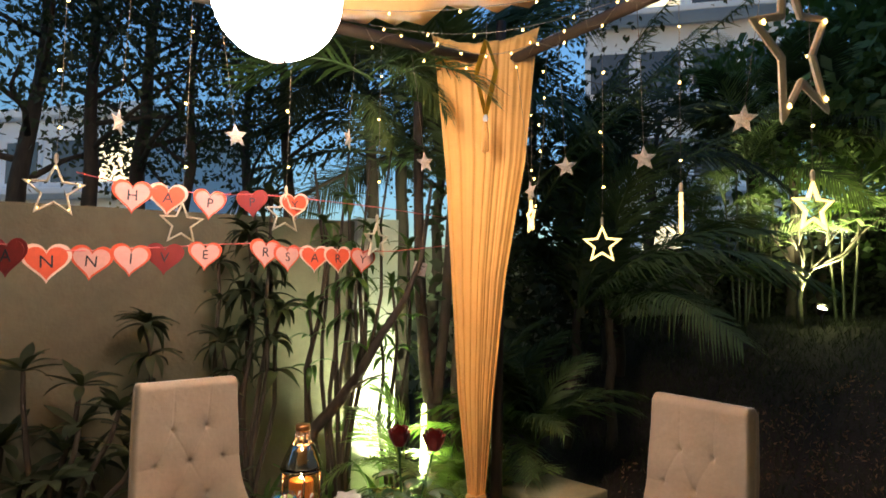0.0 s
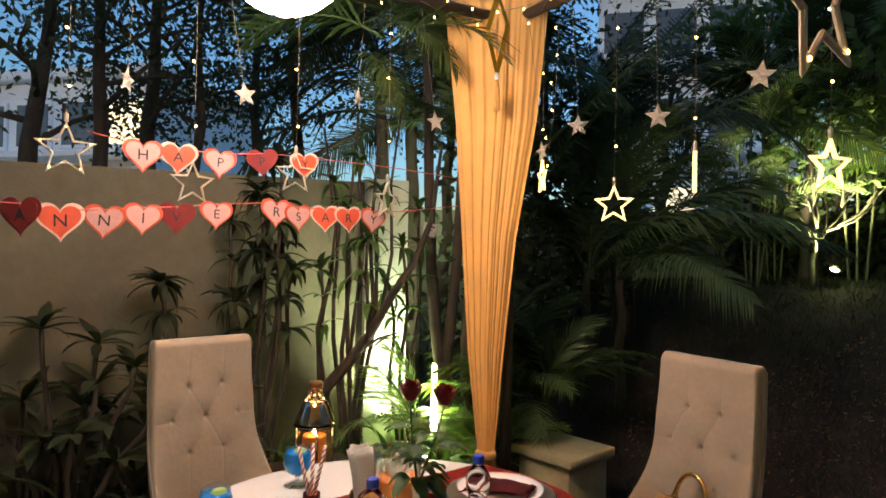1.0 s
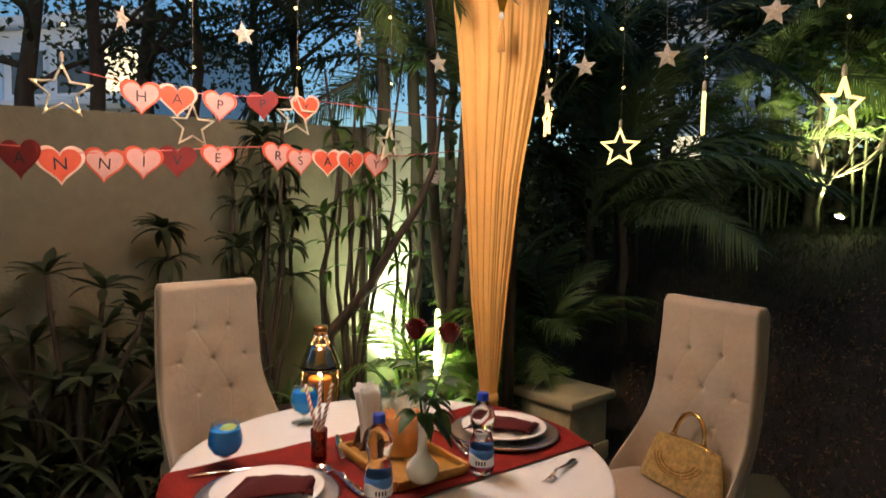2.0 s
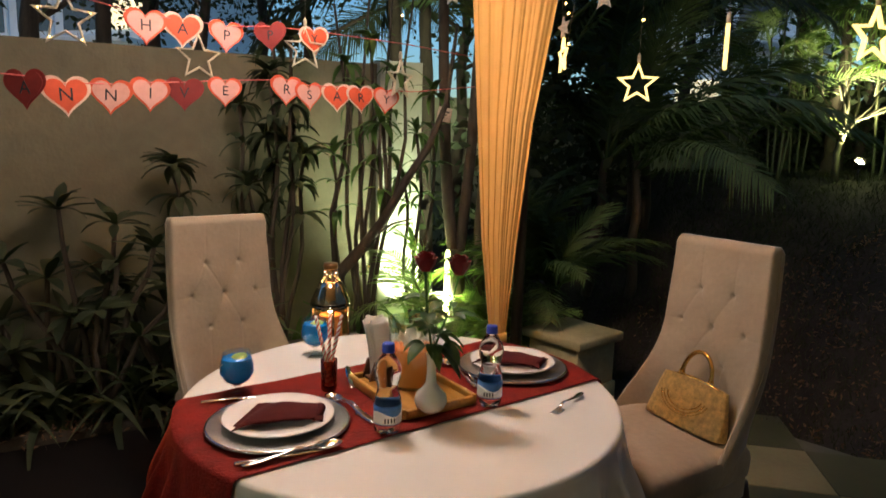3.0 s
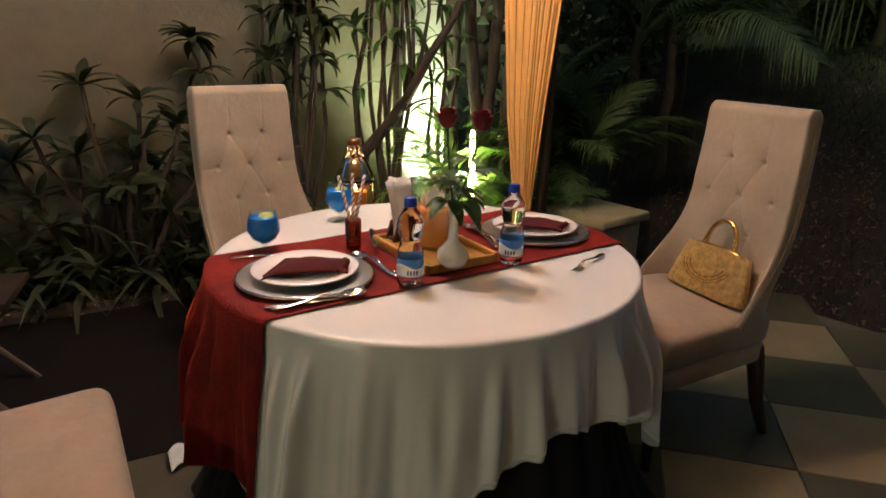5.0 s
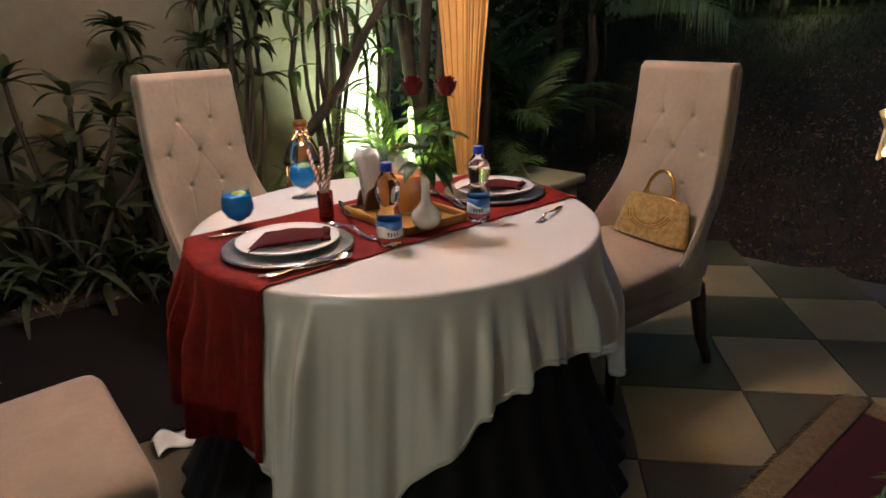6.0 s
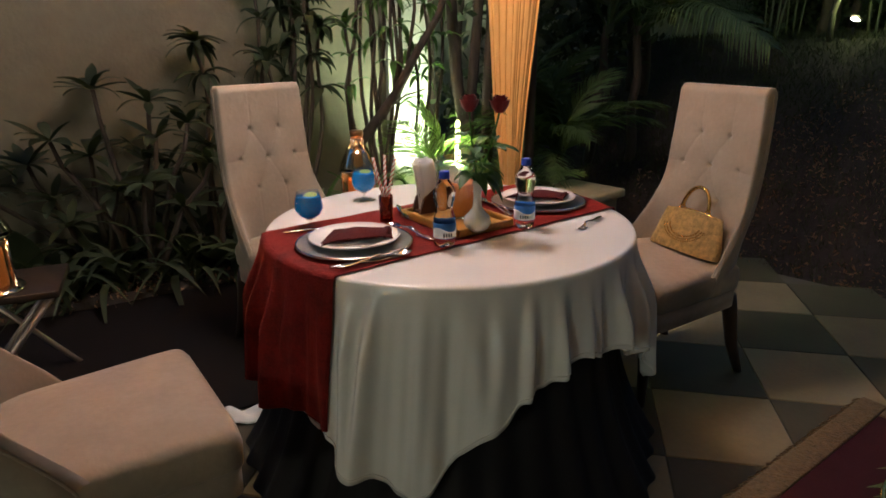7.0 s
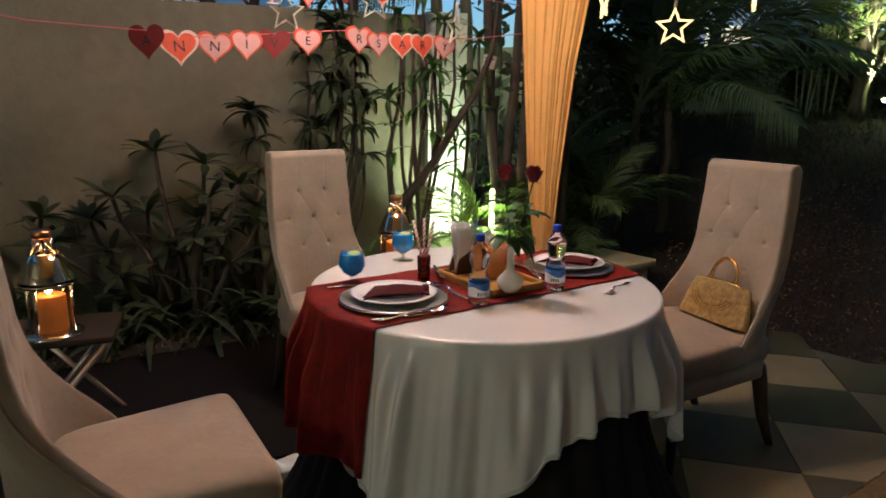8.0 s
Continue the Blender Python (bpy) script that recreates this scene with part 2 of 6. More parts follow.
def wall_strip(s0, s1, d0, d1, z0, za, zb):
    a, b, c, e = along(s0, d0), along(s1, d0), along(s1, d1), along(s0, d1)
    v = [(a.x, a.y, z0), (b.x, b.y, z0), (c.x, c.y, z0), (e.x, e.y, z0), (a.x, a.y, za), (b.x, b.y, zb), (c.x, c.y, zb), (e.x, e.y, za)]
    return v, [(3, 2, 1, 0), (4, 5, 6, 7), (0, 1, 5, 4), (1, 2, 6, 5), (2, 3, 7, 6), (3, 0, 4, 7)]


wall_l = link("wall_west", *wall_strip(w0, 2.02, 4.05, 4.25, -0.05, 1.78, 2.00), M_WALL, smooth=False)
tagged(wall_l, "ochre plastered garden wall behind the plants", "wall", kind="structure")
tagged(link("wall_pillar", *wall_strip(2.02, w1, 4.00, 4.30, -0.05, 2.02, 2.03), M_PILLAR, smooth=False), "plastered pillar ending the garden wall, uplight brightness in its colour", "wall", kind="structure")
tagged(link("wall_north", *block(-1.5, 9.0, 7.0, 7.2, 0.3, 2.02), M_FARWALL, smooth=False), "mossy low boundary wall at the end of the lawn", "wall", kind="structure")
# plain walls and slab added out of view to keep blue sky light off
back = link("wall_south", *block(-7.0, 8.0, -4.2, -4.0, -0.05, 7.0), M_ENCLOSURE, smooth=False)
tagged(back, "unseen cream wall added behind the terrace to block sky light", "wall", kind="structure")
tagged(link("wall_west_side", *block(-7.2, -7.0, -4.2, 0.2, -0.05, 7.0), M_ENCLOSURE, smooth=False), "unseen cream wall added beside the terrace to block sky light", "wall", kind="structure")
tagged(link("wall_east", *block(8.0, 8.2, -4.2, 6.6, -0.05, 8.5), M_ENCLOSURE, smooth=False), "unseen cream wall added to the east to block sky light", "wall", kind="structure")
tagged(link("ceiling", *block(-7.0, 8.0, -4.0, -0.9, 3.3, 3.5), M_ENCLOSURE, smooth=False), "unseen cream slab added overhead to block sky light", "ceiling", kind="structure")
tagged(link("planting_bed", *wall_strip(-6.0, 3.2, 3.40, 4.05, -0.04, 0.05, 0.05), M_SOIL), "dark soil of the planting bed along the wall", "ground", kind="structure")
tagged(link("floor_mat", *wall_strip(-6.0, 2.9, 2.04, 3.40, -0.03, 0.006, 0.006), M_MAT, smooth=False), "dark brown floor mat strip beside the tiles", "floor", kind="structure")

# ---- canopy ----
CORNER = Vector((0.11, 3.66, 0))
canopy = thing("canopy", pose(0, 0, 0), "dark pole canopy frame with an orange cloth ceiling", "canopy")
LE, RE = Vector((-TX, -TY, 0)), Vector((0.611, -0.791, 0))


def canopy_parts():
    top = 2.83
    c = CORNER + Vector((0.02, 0.05, 0))
    link("post", *tube([c, c + Vector((0, 0, 1.5)), c + Vector((0, 0, top + 0.25))], [0.035, 0.033, 0.03]), M_BAMBOO, canopy)
    for e, s in ((LE, 4.2), (RE, 4.2)):
        f = c + e * s
        link("post", *tube([f, f + Vector((0, 0, top))], [0.035, 0.032]), M_BAMBOO, canopy)
        link("beam", *tube([c + Vector((0, 0, top)) - e * 0.2, c + e * s * 0.5 + Vector((0, 0, top - 0.06)), f + Vector((0, 0, top))], [0.03, 0.034, 0.03]), M_BAMBOO, canopy)
    f = c + LE * 4.2 + RE * 4.2
    link("post", *tube([f, f + Vector((0, 0, top))], [0.035, 0.032]), M_BAMBOO, canopy)
    for e, g in ((LE, RE), (RE, LE)):
        a = c + e * 4.2 + Vector((0, 0, top))
        link("beam", *tube([a, a + g * 4.2], 0.03), M_BAMBOO, canopy)

    def cloth(u, v):
        p = c + LE * (0.02 + 4.1 * u) + RE * (0.02 + 4.1 * v)
        p.z = top - 0.06 * math.sin(math.pi * u) * math.sin(math.pi * v) + 0.015 * math.sin(40 * (u - v))
        return p
    v, f = sheet(40, 40, cloth)
    # the cloth stops short of the corner, along a straight hem between the two beams
    keep = [q for q in f if sum((v[i] - c).dot(LE) for i in q) / 3.72 + sum((v[i] - c).dot(RE) for i in q) / 4.6 > 1.0]
    used = sorted({i for q in keep for i in q})
    idx = {k: i for i, k in enumerate(used)}
    thick(link("ceiling_cloth", [v[k] for k in used], [tuple(idx[i] for i in q) for q in keep], M_ORANGE, canopy, "stretched orange cloth"), 0.004)


canopy_parts()


def curtain():
    o = thing("curtain", pose(0.06, 3.60, 0), "orange pleated drape gathered narrow towards its foot", "curtain")
    rows = [(3.0, 0.312), (2.92, 0.290), (2.22, 0.222), (1.58, 0.148), (0.96, 0.098), (0.55, 0.058), (0.42, 0.045), (0.30, 0.075), (0.02, 0.12)]
    cent = [(3.0, -0.018), (2.92, -0.018), (2.22, -0.01), (1.58, -0.038), (0.96, -0.045), (0.5, -0.035), (0.02, -0.03)]

    def at(tab, z):
        for (za, a), (zb, b) in zip(tab, tab[1:]):
            if za >= z >= zb:
                return a + (b - a) * (za - z) / (za - zb)
        return tab[-1][1]

    def f(u, v):
        z = 2.98 - 2.96 * v
        hw = at(rows, z)
        x = (2 * u - 1) * hw
        w = u + 0.02 * math.sin(9 * u) + 0.012 * math.sin(4 * v + 11 * u)
        fold = 0.006 * math.sin(w * 2 * math.pi * 3.2 + 0.6) + 0.0035 * math.sin(w * 2 * math.pi * 8.3 + 2 * v) - 0.006 * abs(math.sin(w * math.pi * 7.4)) ** 14 + 0.0007 * math.sin(w * 2 * math.pi * 21 + 3 * math.sin(7 * u)) * (0.3 + 0.7 * math.sin(5 * u) ** 2)
        sag = 0.09 * (1 - (2 * u - 1) ** 2) * (1 - smoothstep(0.0, 0.06, v))
        return Vector((x + at(cent, z), fold * (0.6 + hw * 2) + 0.02 * math.cos(u * 6), z - sag + 0.035 * u * (1 - v)))
    thick(link("drape", *sheet(140, 70, f), M_ORANGE, o), 0.003)
    link("tie", *moved(lathe([(0.05, -0.02), (0.056, -0.015), (0.056, 0.015), (0.05, 0.02)], 20), pose(-0.035, 0, 0.42)), M_ORANGE, o, "knotted orange cloth tie")


curtain()

# ---- paper lantern ----
ball = thing("paper_lantern", pose(*BALL), "large glowing white round paper lantern hanging under the canopy", "lantern")


def ball_parts():
    R = 0.209

    def f(u, v):
        t = math.pi * (0.03 + 0.94 * v)
        r = R * math.sin(t) * (1 + 0.012 * math.cos(t * 44))
        return Vector((r * math.cos(2 * math.pi * u), r * math.sin(2 * math.pi * u), R * 0.98 * math.cos(t)))
    link("paper_shade", *sheet(48, 70, f, True), M_BALL, ball)
    link("cord", *tube([(0, 0, R), (0, 0, 0.48)], 0.003, 6), M_DARKWOOD, ball)
    link("wire_ring", *lathe([(0.03, -R), (0.034, -R - 0.004), (0.03, -R - 0.008), (0.026, -R - 0.004)], 20, True), M_DARKWOOD, ball)


ball_parts()


# ---- chairs ----
def chair_back():
    buttons = [(-0.068, 0.962), (0.068, 0.962), (-0.132, 0.838), (0.0, 0.838), (0.132, 0.838), (-0.068, 0.712), (0.068, 0.712)]
    a, b, c, d, e, f, g = buttons
    lines = [(a, d), (b, d), (b, e), (d, f), (d, g), (f, (-0.066, 0.50)), (g, (0.070, 0.50)), (a, (-0.080, 1.12)), (b, (0.064, 1.12)), (c, (-0.24, 0.834)), (e, (0.24, 0.834))]

    def dent(x, z):
        d = 0.0
        for k, (bx, bz) in enumerate(buttons):
            q = (x - bx) ** 2 + (z - bz) ** 2
            d += 0.009 * math.exp(-q / 0.00007) + 0.005 * math.exp(-q / 0.0016)
            d += 0.0016 * max(0.0, math.cos(7 * math.atan2(z - bz, x - bx) + k)) ** 4 * math.exp(-q / 0.0009)
        for (ax, az), (bx, bz) in lines:
            l2 = (bx - ax) ** 2 + (bz - az) ** 2
            t = min(1, max(0, ((x - ax) * (bx - ax) + (z - az) * (bz - az)) / l2))
            e = (x - ax - t * (bx - ax)) ** 2 + (z - az - t * (bz - az)) ** 2
            weak = 1.0 - 0.5 * math.sin(math.pi * t) if abs(bx - ax) > 0.03 and abs(bx) < 0.2 else 0.7 * (1 - 0.75 * t)
            d += 0.0022 * weak * math.exp(-e / 0.000012) + 0.0016 * weak * math.exp(-e / 0.0003)
        return d

    def halfwidth(z):
        return 0.200 + 0.008 * (1 - smoothstep(0.85, 1.14, z)) + 0.030 * (1 - smoothstep(0.45, 0.85, z))

    def spine(z):
        return -0.225 - 0.045 * smoothstep(0.5, 1.15, z)

    def wing(z):
        return 0.215 * (1 - smoothstep(0.40, 0.86, z)) ** 1.5

    nu, nv = 131, 190
    verts, faces = [], []
    for j in range(nv):
        z = 0.40 + 0.745 * j / (nv - 1)
        for i in range(nu):
            a = 2 * i / (nu - 1) - 1
            hw = halfwidth(z)
            x = a * hw
            edge = max(0.0, (abs(a) - 0.94) / 0.06)
            topr = max(0.0, (z - 1.115) / 0.03)
            y = spine(z) + 0.032 + wing(z) * abs(a) ** 4.5 - dent(x, z) - 0.014 * edge ** 3 - 0.018 * min(1, topr) ** 2
            zz = z - 0.012 * edge ** 2 * smoothstep(1.05, 1.14, z)
            verts.append((x, y, zz))
    front = len(verts)
    for j in range(nv):
        z = 0.40 + 0.745 * j / (nv - 1)
        for i in range(nu):
            a = 2 * i / (nu - 1) - 1
            edge = max(0.0, (abs(a) - 0.94) / 0.06)
            topr = max(0.0, (z - 1.115) / 0.03)
            y = spine(z) - 0.034 + wing(z) * max(0, abs(a) ** 4.5 - 0.10) * 0.93 + 0.014 * edge ** 3 + 0.018 * min(1, topr) ** 2
            verts.append((a * halfwidth(z) * 1.005, y, z - 0.012 * edge ** 2 * smoothstep(1.05, 1.14, z)))
    for j in range(nv - 1):
        for i in range(nu - 1):
            p = j * nu + i
            faces.append((p, p + 1, p + nu + 1, p + nu))
            q = front + p
            faces.append((q + 1, q, q + nu, q + nu + 1))
    for j in range(nv - 1):
        p, q = j * nu, front + j * nu
        faces.append((q, p, p + nu, q + nu))
        p, q = p + nu - 1, q + nu - 1
        faces.append((p, q, q + nu, p + nu))
    for i in range(nu - 1):
        p, q = (nv - 1) * nu + i, front + (nv - 1) * nu + i
        faces.append((p, p + 1, q + 1, q))
        faces.append((i + 1, i, front + i, front + i + 1))
    return verts, faces


def chair_piping(side):
    """The corded seam down one side of the back, following the wing."""
    out = []
    for k in range(41):
        z = 0.42 + 0.70 * k / 40
        hw = 0.200 + 0.008 * (1 - smoothstep(0.85, 1.14, z)) + 0.030 * (1 - smoothstep(0.45, 0.85, z))
        y = -0.225 - 0.045 * smoothstep(0.5, 1.15, z) + 0.215 * (1 - smoothstep(0.40, 0.86, z)) ** 1.5 * 0.93
        out.append((side * (hw + 0.001), y - 0.004, z))
    return out


def cushion(levels, n=72):
    """A soft block over the seat's outline, from (height, inset) pairs."""
    verts, faces = [], []
    for z, inset in levels:
        for i in range(n):
            a = 2 * math.pi * i / n
            c, s = math.cos(a), math.sin(a)
            y = math.copysign(abs(s) ** 0.15, s) * max(0.02, 0.252 - inset)
            x = math.copysign(abs(c) ** 0.15, c) * max(0.02, 0.246 + 0.022 * y / 0.25 - inset)
            verts.append((x, 0.035 + y, z))
    k = len(levels)
    for j in range(k - 1):
        for i in range(n):
            q = (i + 1) % n
            faces.append((j * n + i, j * n + q, (j + 1) * n + q, (j + 1) * n + i))
    faces += [tuple(reversed(range(n))), tuple((k - 1) * n + i for i in range(n))]
    return verts, faces


def chair(m, label):
    o = thing("dining_chair", m, label, "chair", "dining chairs round the table")
    link("backrest", *chair_back(), M_VELVET, o, "button-tufted high back with curved sides")
    for sx in (-1, 1):
        link("piping", *tube(chair_piping(sx), 0.0035, 6), M_VELVET, o, "thin corded edge piping")
    link("seat", *cushion([(0.400, 0.004), (0.404, 0.0), (0.455, -0.003), (0.478, 0.001), (0.492, 0.010), (0.501, 0.028), (0.509, 0.07), (0.514, 0.13), (0.516, 0.2)]), M_VELVET, o)
    link("seat_frame", *cushion([(0.322, 0.012), (0.326, 0.006), (0.398, 0.005), (0.399, 0.02)]), M_VELVET, o)
    for sx in (-1, 1):
        link("leg", *tube([(sx * 0.19, 0.225, 0.33), (sx * 0.188, 0.225, 0.30), (sx * 0.192, 0.23, 0.15), (sx * 0.197, 0.235, 0.0)], [0.032, 0.030, 0.022, 0.016], 10), M_DARKWOOD, o, "dark turned wooden leg")
        link("leg", *tube([(sx * 0.185, -0.20, 0.36), (sx * 0.188, -0.215, 0.30), (sx * 0.193, -0.25, 0.14), (sx * 0.197, -0.31, 0.0)], [0.030, 0.030, 0.024, 0.017], 10), M_DARKWOOD, o, "dark wooden leg splayed to the rear")
    return o


def facing(x, y, fx, fy):
    return pose(x, y, 0, 0, 0, math.degrees(math.atan2(fy, fx)) - 90)


chair_a = chair(facing(-0.855, 2.390, 0.79, -0.61), "beige velvet dining chair with tufted high back")
chair_b = copy_thing(chair_a, facing(0.624, 2.302, -0.825, -0.565))
tagged(chair_b, "beige velvet dining chair with a gold handbag on it")
chair_c = copy_thing(chair_a, facing(-0.93, 1.02, 0.75, 0.66))
tagged(chair_c, "empty beige velvet dining chair pulled out from the table")

# ---- table ----
TC = Vector((-0.16, 1.81, 0))
TZ = 0.765
table = thing("round_table", pose(TC.x, TC.y, 0), "round banquet table dressed in a black skirt", "table")


def table_parts():
    link("tabletop", *lathe([(0.0005, 0.735), (0.565, 0.735), (0.575, 0.741), (0.575, 0.753), (0.57, 0.759), (0.0005, 0.759)], 64), M_DARKWOOD, table)
    for a in (45, 135, 225, 315):
        x, y = 0.40 * math.cos(radians(a)), 0.40 * math.sin(radians(a))
        link("leg", *tube([(x, y, 0.74), (x * 1.05, y * 1.05, 0)], 0.02), M_DARKWOOD, table)

    def f(u, v):
        a = 2 * math.pi * u
        r = 0.525 + 0.17 * v ** 2.8 + 0.010 * math.sin(a * 34) * (0.2 + v) + 0.012 * math.sin(a * 13 + 1) * v * v
        return Vector((r * math.cos(a), r * math.sin(a), 0.752 - 0.747 * v))
    thick(link("skirt", *sheet(320, 16, f, True), M_SKIRT, table, "black pleated floor-length skirt"), 0.003)


table_parts()

HEM = [(-180, 0.46), (-160, 0.44), (-142, 0.372), (-128, 0.36), (-116, 0.335), (-108, 0.265), (-99, 0.22), (-91, 0.20), (-82, 0.33), (-73, 0.42), (-67, 0.46),
       (-58, 0.51), (-48, 0.535), (-39, 0.52), (-23, 0.45), (-8, 0.29), (0, 0.25), (12, 0.33), (30, 0.48), (45, 0.53), (60, 0.49), (80, 0.30), (88, 0.25), (98, 0.30), (120, 0.46), (140, 0.52), (160, 0.49), (180, 0.46)]


def hem(deg):
    for (a, za), (b, zb) in zip(HEM, HEM[1:]):
        if a <= deg <= b:
            return za + (zb - za) * smoothstep(a, b, deg)
    return HEM[-1][1]


def cloth_folds():
    """Where the cloth's ridges stand round the table: angle, width in degrees and height."""
    rr = random.Random(64)
    out, c = [], -180.0
    while c < 176:
        out.append((c, rr.uniform(1.7, 3.2), rr.uniform(0.022, 0.058)))
        c += rr.uniform(6.5, 12.5)
    return out


CLOTH_FOLDS = cloth_folds()


def cloth_radius(deg, z, r0=0.578):
    """How far the hanging cloth stands off the table's middle; soft folds widen towards the hem."""
    a = radians(deg)
    v = max(0, (TZ - z) / 0.5)
    k = smoothstep(0.01, 0.42, v)
    fold = 0.0
    for c, w, h in CLOTH_FOLDS:
        e = ((deg - c - 4.0 * v * math.sin(c) + 180) % 360 - 180) / (w * (1.0 + 0.5 * v))
        if abs(e) < 3:
            fold += h * math.exp(-e * e)
    fold += 0.004 * math.sin(a * 47 + 2 * math.sin(a * 9)) + 0.003 * math.sin(a * 83 + 4 * v)
    return r0 + 0.042 * v + fold * k


def tablecloth():
    o = thing("tablecloth", pose(TC.x, TC.y, 0), "white satin tablecloth hanging in soft folds over the table", "tablecloth")
    nu = 620
    rings = [(0.02, 0), (0.2, 0), (0.35, 0), (0.5, 0), (0.55, 0)]
    verts, faces = [], []
    for r, _ in rings:
        for i in range(nu):
            a = 2 * math.pi * i / nu
            verts.append((r * math.cos(a), r * math.sin(a), TZ + 0.0006 * math.sin(9 * r * math.cos(a)) * math.sin(7 * r * math.sin(a))))
    for r, dz in ((0.569, -0.0005), (0.576, -0.0025), (0.5795, -0.009)):
        for i in range(nu):
            a = 2 * math.pi * i / nu
            verts.append((r * math.cos(a), r * math.sin(a), TZ + dz))
    nv = 34
    for j in range(1, nv + 1):
        for i in range(nu):
            deg = 360 * i / nu
            deg = deg - 360 if deg > 180 else deg
            zb = hem(deg) + 0.010 * math.sin(radians(deg) * 27 + 1.6 * math.sin(radians(deg) * 4))
            z = TZ - 0.011 - (TZ - 0.011 - zb) * j / nv
            r = cloth_radius(deg, z, 0.580)
            verts.append((r * math.cos(radians(deg)), r * math.sin(radians(deg)), z))
    rows = len(verts) // nu
    for j in range(rows - 1):
        for i in range(nu):
            k = (i + 1) % nu
            faces.append((j * nu + k, j * nu + i, (j + 1) * nu + i, (j + 1) * nu + k))
    faces.append(tuple(range(nu)))
    thick(link("cloth", verts, faces, M_CLOTH, o), 0.0025, -1)
    e = [(cloth_radius(d, hem(d) + 0.01, 0.5815) * math.cos(radians(d)), cloth_radius(d, hem(d) + 0.01, 0.5815) * math.sin(radians(d)), hem(d) + 0.014 + 0.010 * math.sin(radians(d) * 27 + 1.6 * math.sin(radians(d) * 4))) for d in range(-180, 180)]
    link("hem_stitch", *tube(e, 0.0022, 5), M_CLOTH, o, "stitched white hem")


tablecloth()


def runner():
    o = thing("table_runner", pose(TC.x, TC.y, 0), "deep red velvet runner laid across the table", "table runner")
    ux, uy = 0.727, 0.687
    px, py = -uy, ux
    c0, c1 = 1.195 - (px * TC.x + py * TC.y), 1.668 - (px * TC.x + py * TC.y)
    R = 0.586
    nw = 46

    def f(u, v):
        w = c0 + (c1 - c0) * u
        half = math.sqrt(max(0.01, R * R - w * w))
        drop_l, drop_r = 0.40, 0.30
        total = 2 * half + drop_l + drop_r
        s = v * total
        if s < drop_l:
            k = drop_l - s
            x0, y0 = -ux * half + px * w, -uy * half + py * w
            deg = math.degrees(math.atan2(y0, x0))
            z = TZ - k - 0.002
            r = cloth_radius(deg, z, 0.585) + 0.005 + 0.006 * math.sin(u * 19) * k * 2
            tuck = smoothstep(0, 0.03, k)
            rr = R + (r - R) * tuck
            return Vector((rr * math.cos(radians(deg)), rr * math.sin(radians(deg)), z + 0.004 * (1 - tuck)))
        if s > drop_l + 2 * half:
            k = s - drop_l - 2 * half
            x0, y0 = ux * half + px * w, uy * half + py * w
            deg = math.degrees(math.atan2(y0, x0))
            z = TZ - k - 0.002
            r = cloth_radius(deg, z, 0.588) + 0.006
            tuck = smoothstep(0, 0.03, k)
            rr = R + (r - R) * tuck
            return Vector((rr * math.cos(radians(deg)), rr * math.sin(radians(deg)), z + 0.004 * (1 - tuck)))
        t = s - drop_l - half
        edge = smoothstep(0, 0.02, half - abs(t))
        return Vector((ux * t + px * w, uy * t + py * w, TZ + 0.0045 * edge + 0.001 * math.sin(t * 30 + u * 6)))
    thick(link("runner_cloth", *sheet(nw, 150, f), M_RUNNER, o), 0.0012, 0)
    for u in (0.004, 0.996):
        link("side_hem", *tube([f(u, k / 150) for k in range(151)], 0.0016, 6), M_RUNNER, o, "stitched velvet side hem")
    for v in (0.002, 0.998):
        link("end_hem", *tube([f(k / nw, v) for k in range(nw + 1)], 0.0018, 6), M_RUNNER, o, "stitched velvet end hem")


runner()

# ---- pedestal ----
ped = thing("stone_pedestal", pose(0.468, 3.965, 0, 0, 0, 48), "square painted stone pedestal with a projecting cap", "pedestal")
link("body", *block(-0.182, 0.182, -0.182, 0.182, -0.03, 0.335, 0.008), M_STONE, ped)
link("cap", *block(-0.218, 0.218, -0.218, 0.218, 0.335, 0.390, 0.012), M_STONE, ped)
link("plinth", *block(-0.196, 0.196, -0.196, 0.196, -0.03, 0.08, 0.008), M_STONE, ped)

# ---- small-part materials ----
M_SILVER = mat("polished_steel", (0.72, 0.72, 0.74), 0.12, 1.0, vary=0.05, bump=0.0)
M_CHARGER = mat("hammered_silver", (0.40, 0.40, 0.39), 0.32, 1.0, vary=0.12, bump=0.35, bump_scale=120)
M_GOLD = mat("gold_metal", (0.75, 0.50, 0.16), 0.22, 1.0, vary=0.15, bump=0.03)
M_BAG = mat("gold_woven_lame", (0.60, 0.42, 0.17), 0.34, 0.8, vary=0.5, scale=60, fine=300, bump=0.9, bump_scale=330)
M_TRIM = mat("woven_gold_trim", (0.15, 0.10, 0.045), 0.45, 0.4, vary=0.5, scale=70, fine=260, bump=0.9, bump_scale=160)
M_LEG = mat("rose_gold_metal", (0.80, 0.62, 0.50), 0.35, 0.7, vary=0.15, bump=0.05)
M_MAROON = mat("dark_maroon_cloth", (0.030, 0.004, 0.007), 0.85, vary=0.3, scale=14, fine=200, bump=0.3, bump_scale=350, spec=0.2)
M_CHROME = mat("lantern_chrome", (0.62, 0.56, 0.46), 0.10, 1.0, vary=0.08, bump=0.02)
M_COPPER = mat("copper_rim", (0.55, 0.25, 0.12), 0.3, 1.0, vary=0.2)
M_CHINA = mat("white_china", (0.82, 0.80, 0.77), 0.18, vary=0.03, bump=0.0)
M_CREAM = mat("cream_china", (0.76, 0.72, 0.60), 0.16, vary=0.04, bump=0.0)
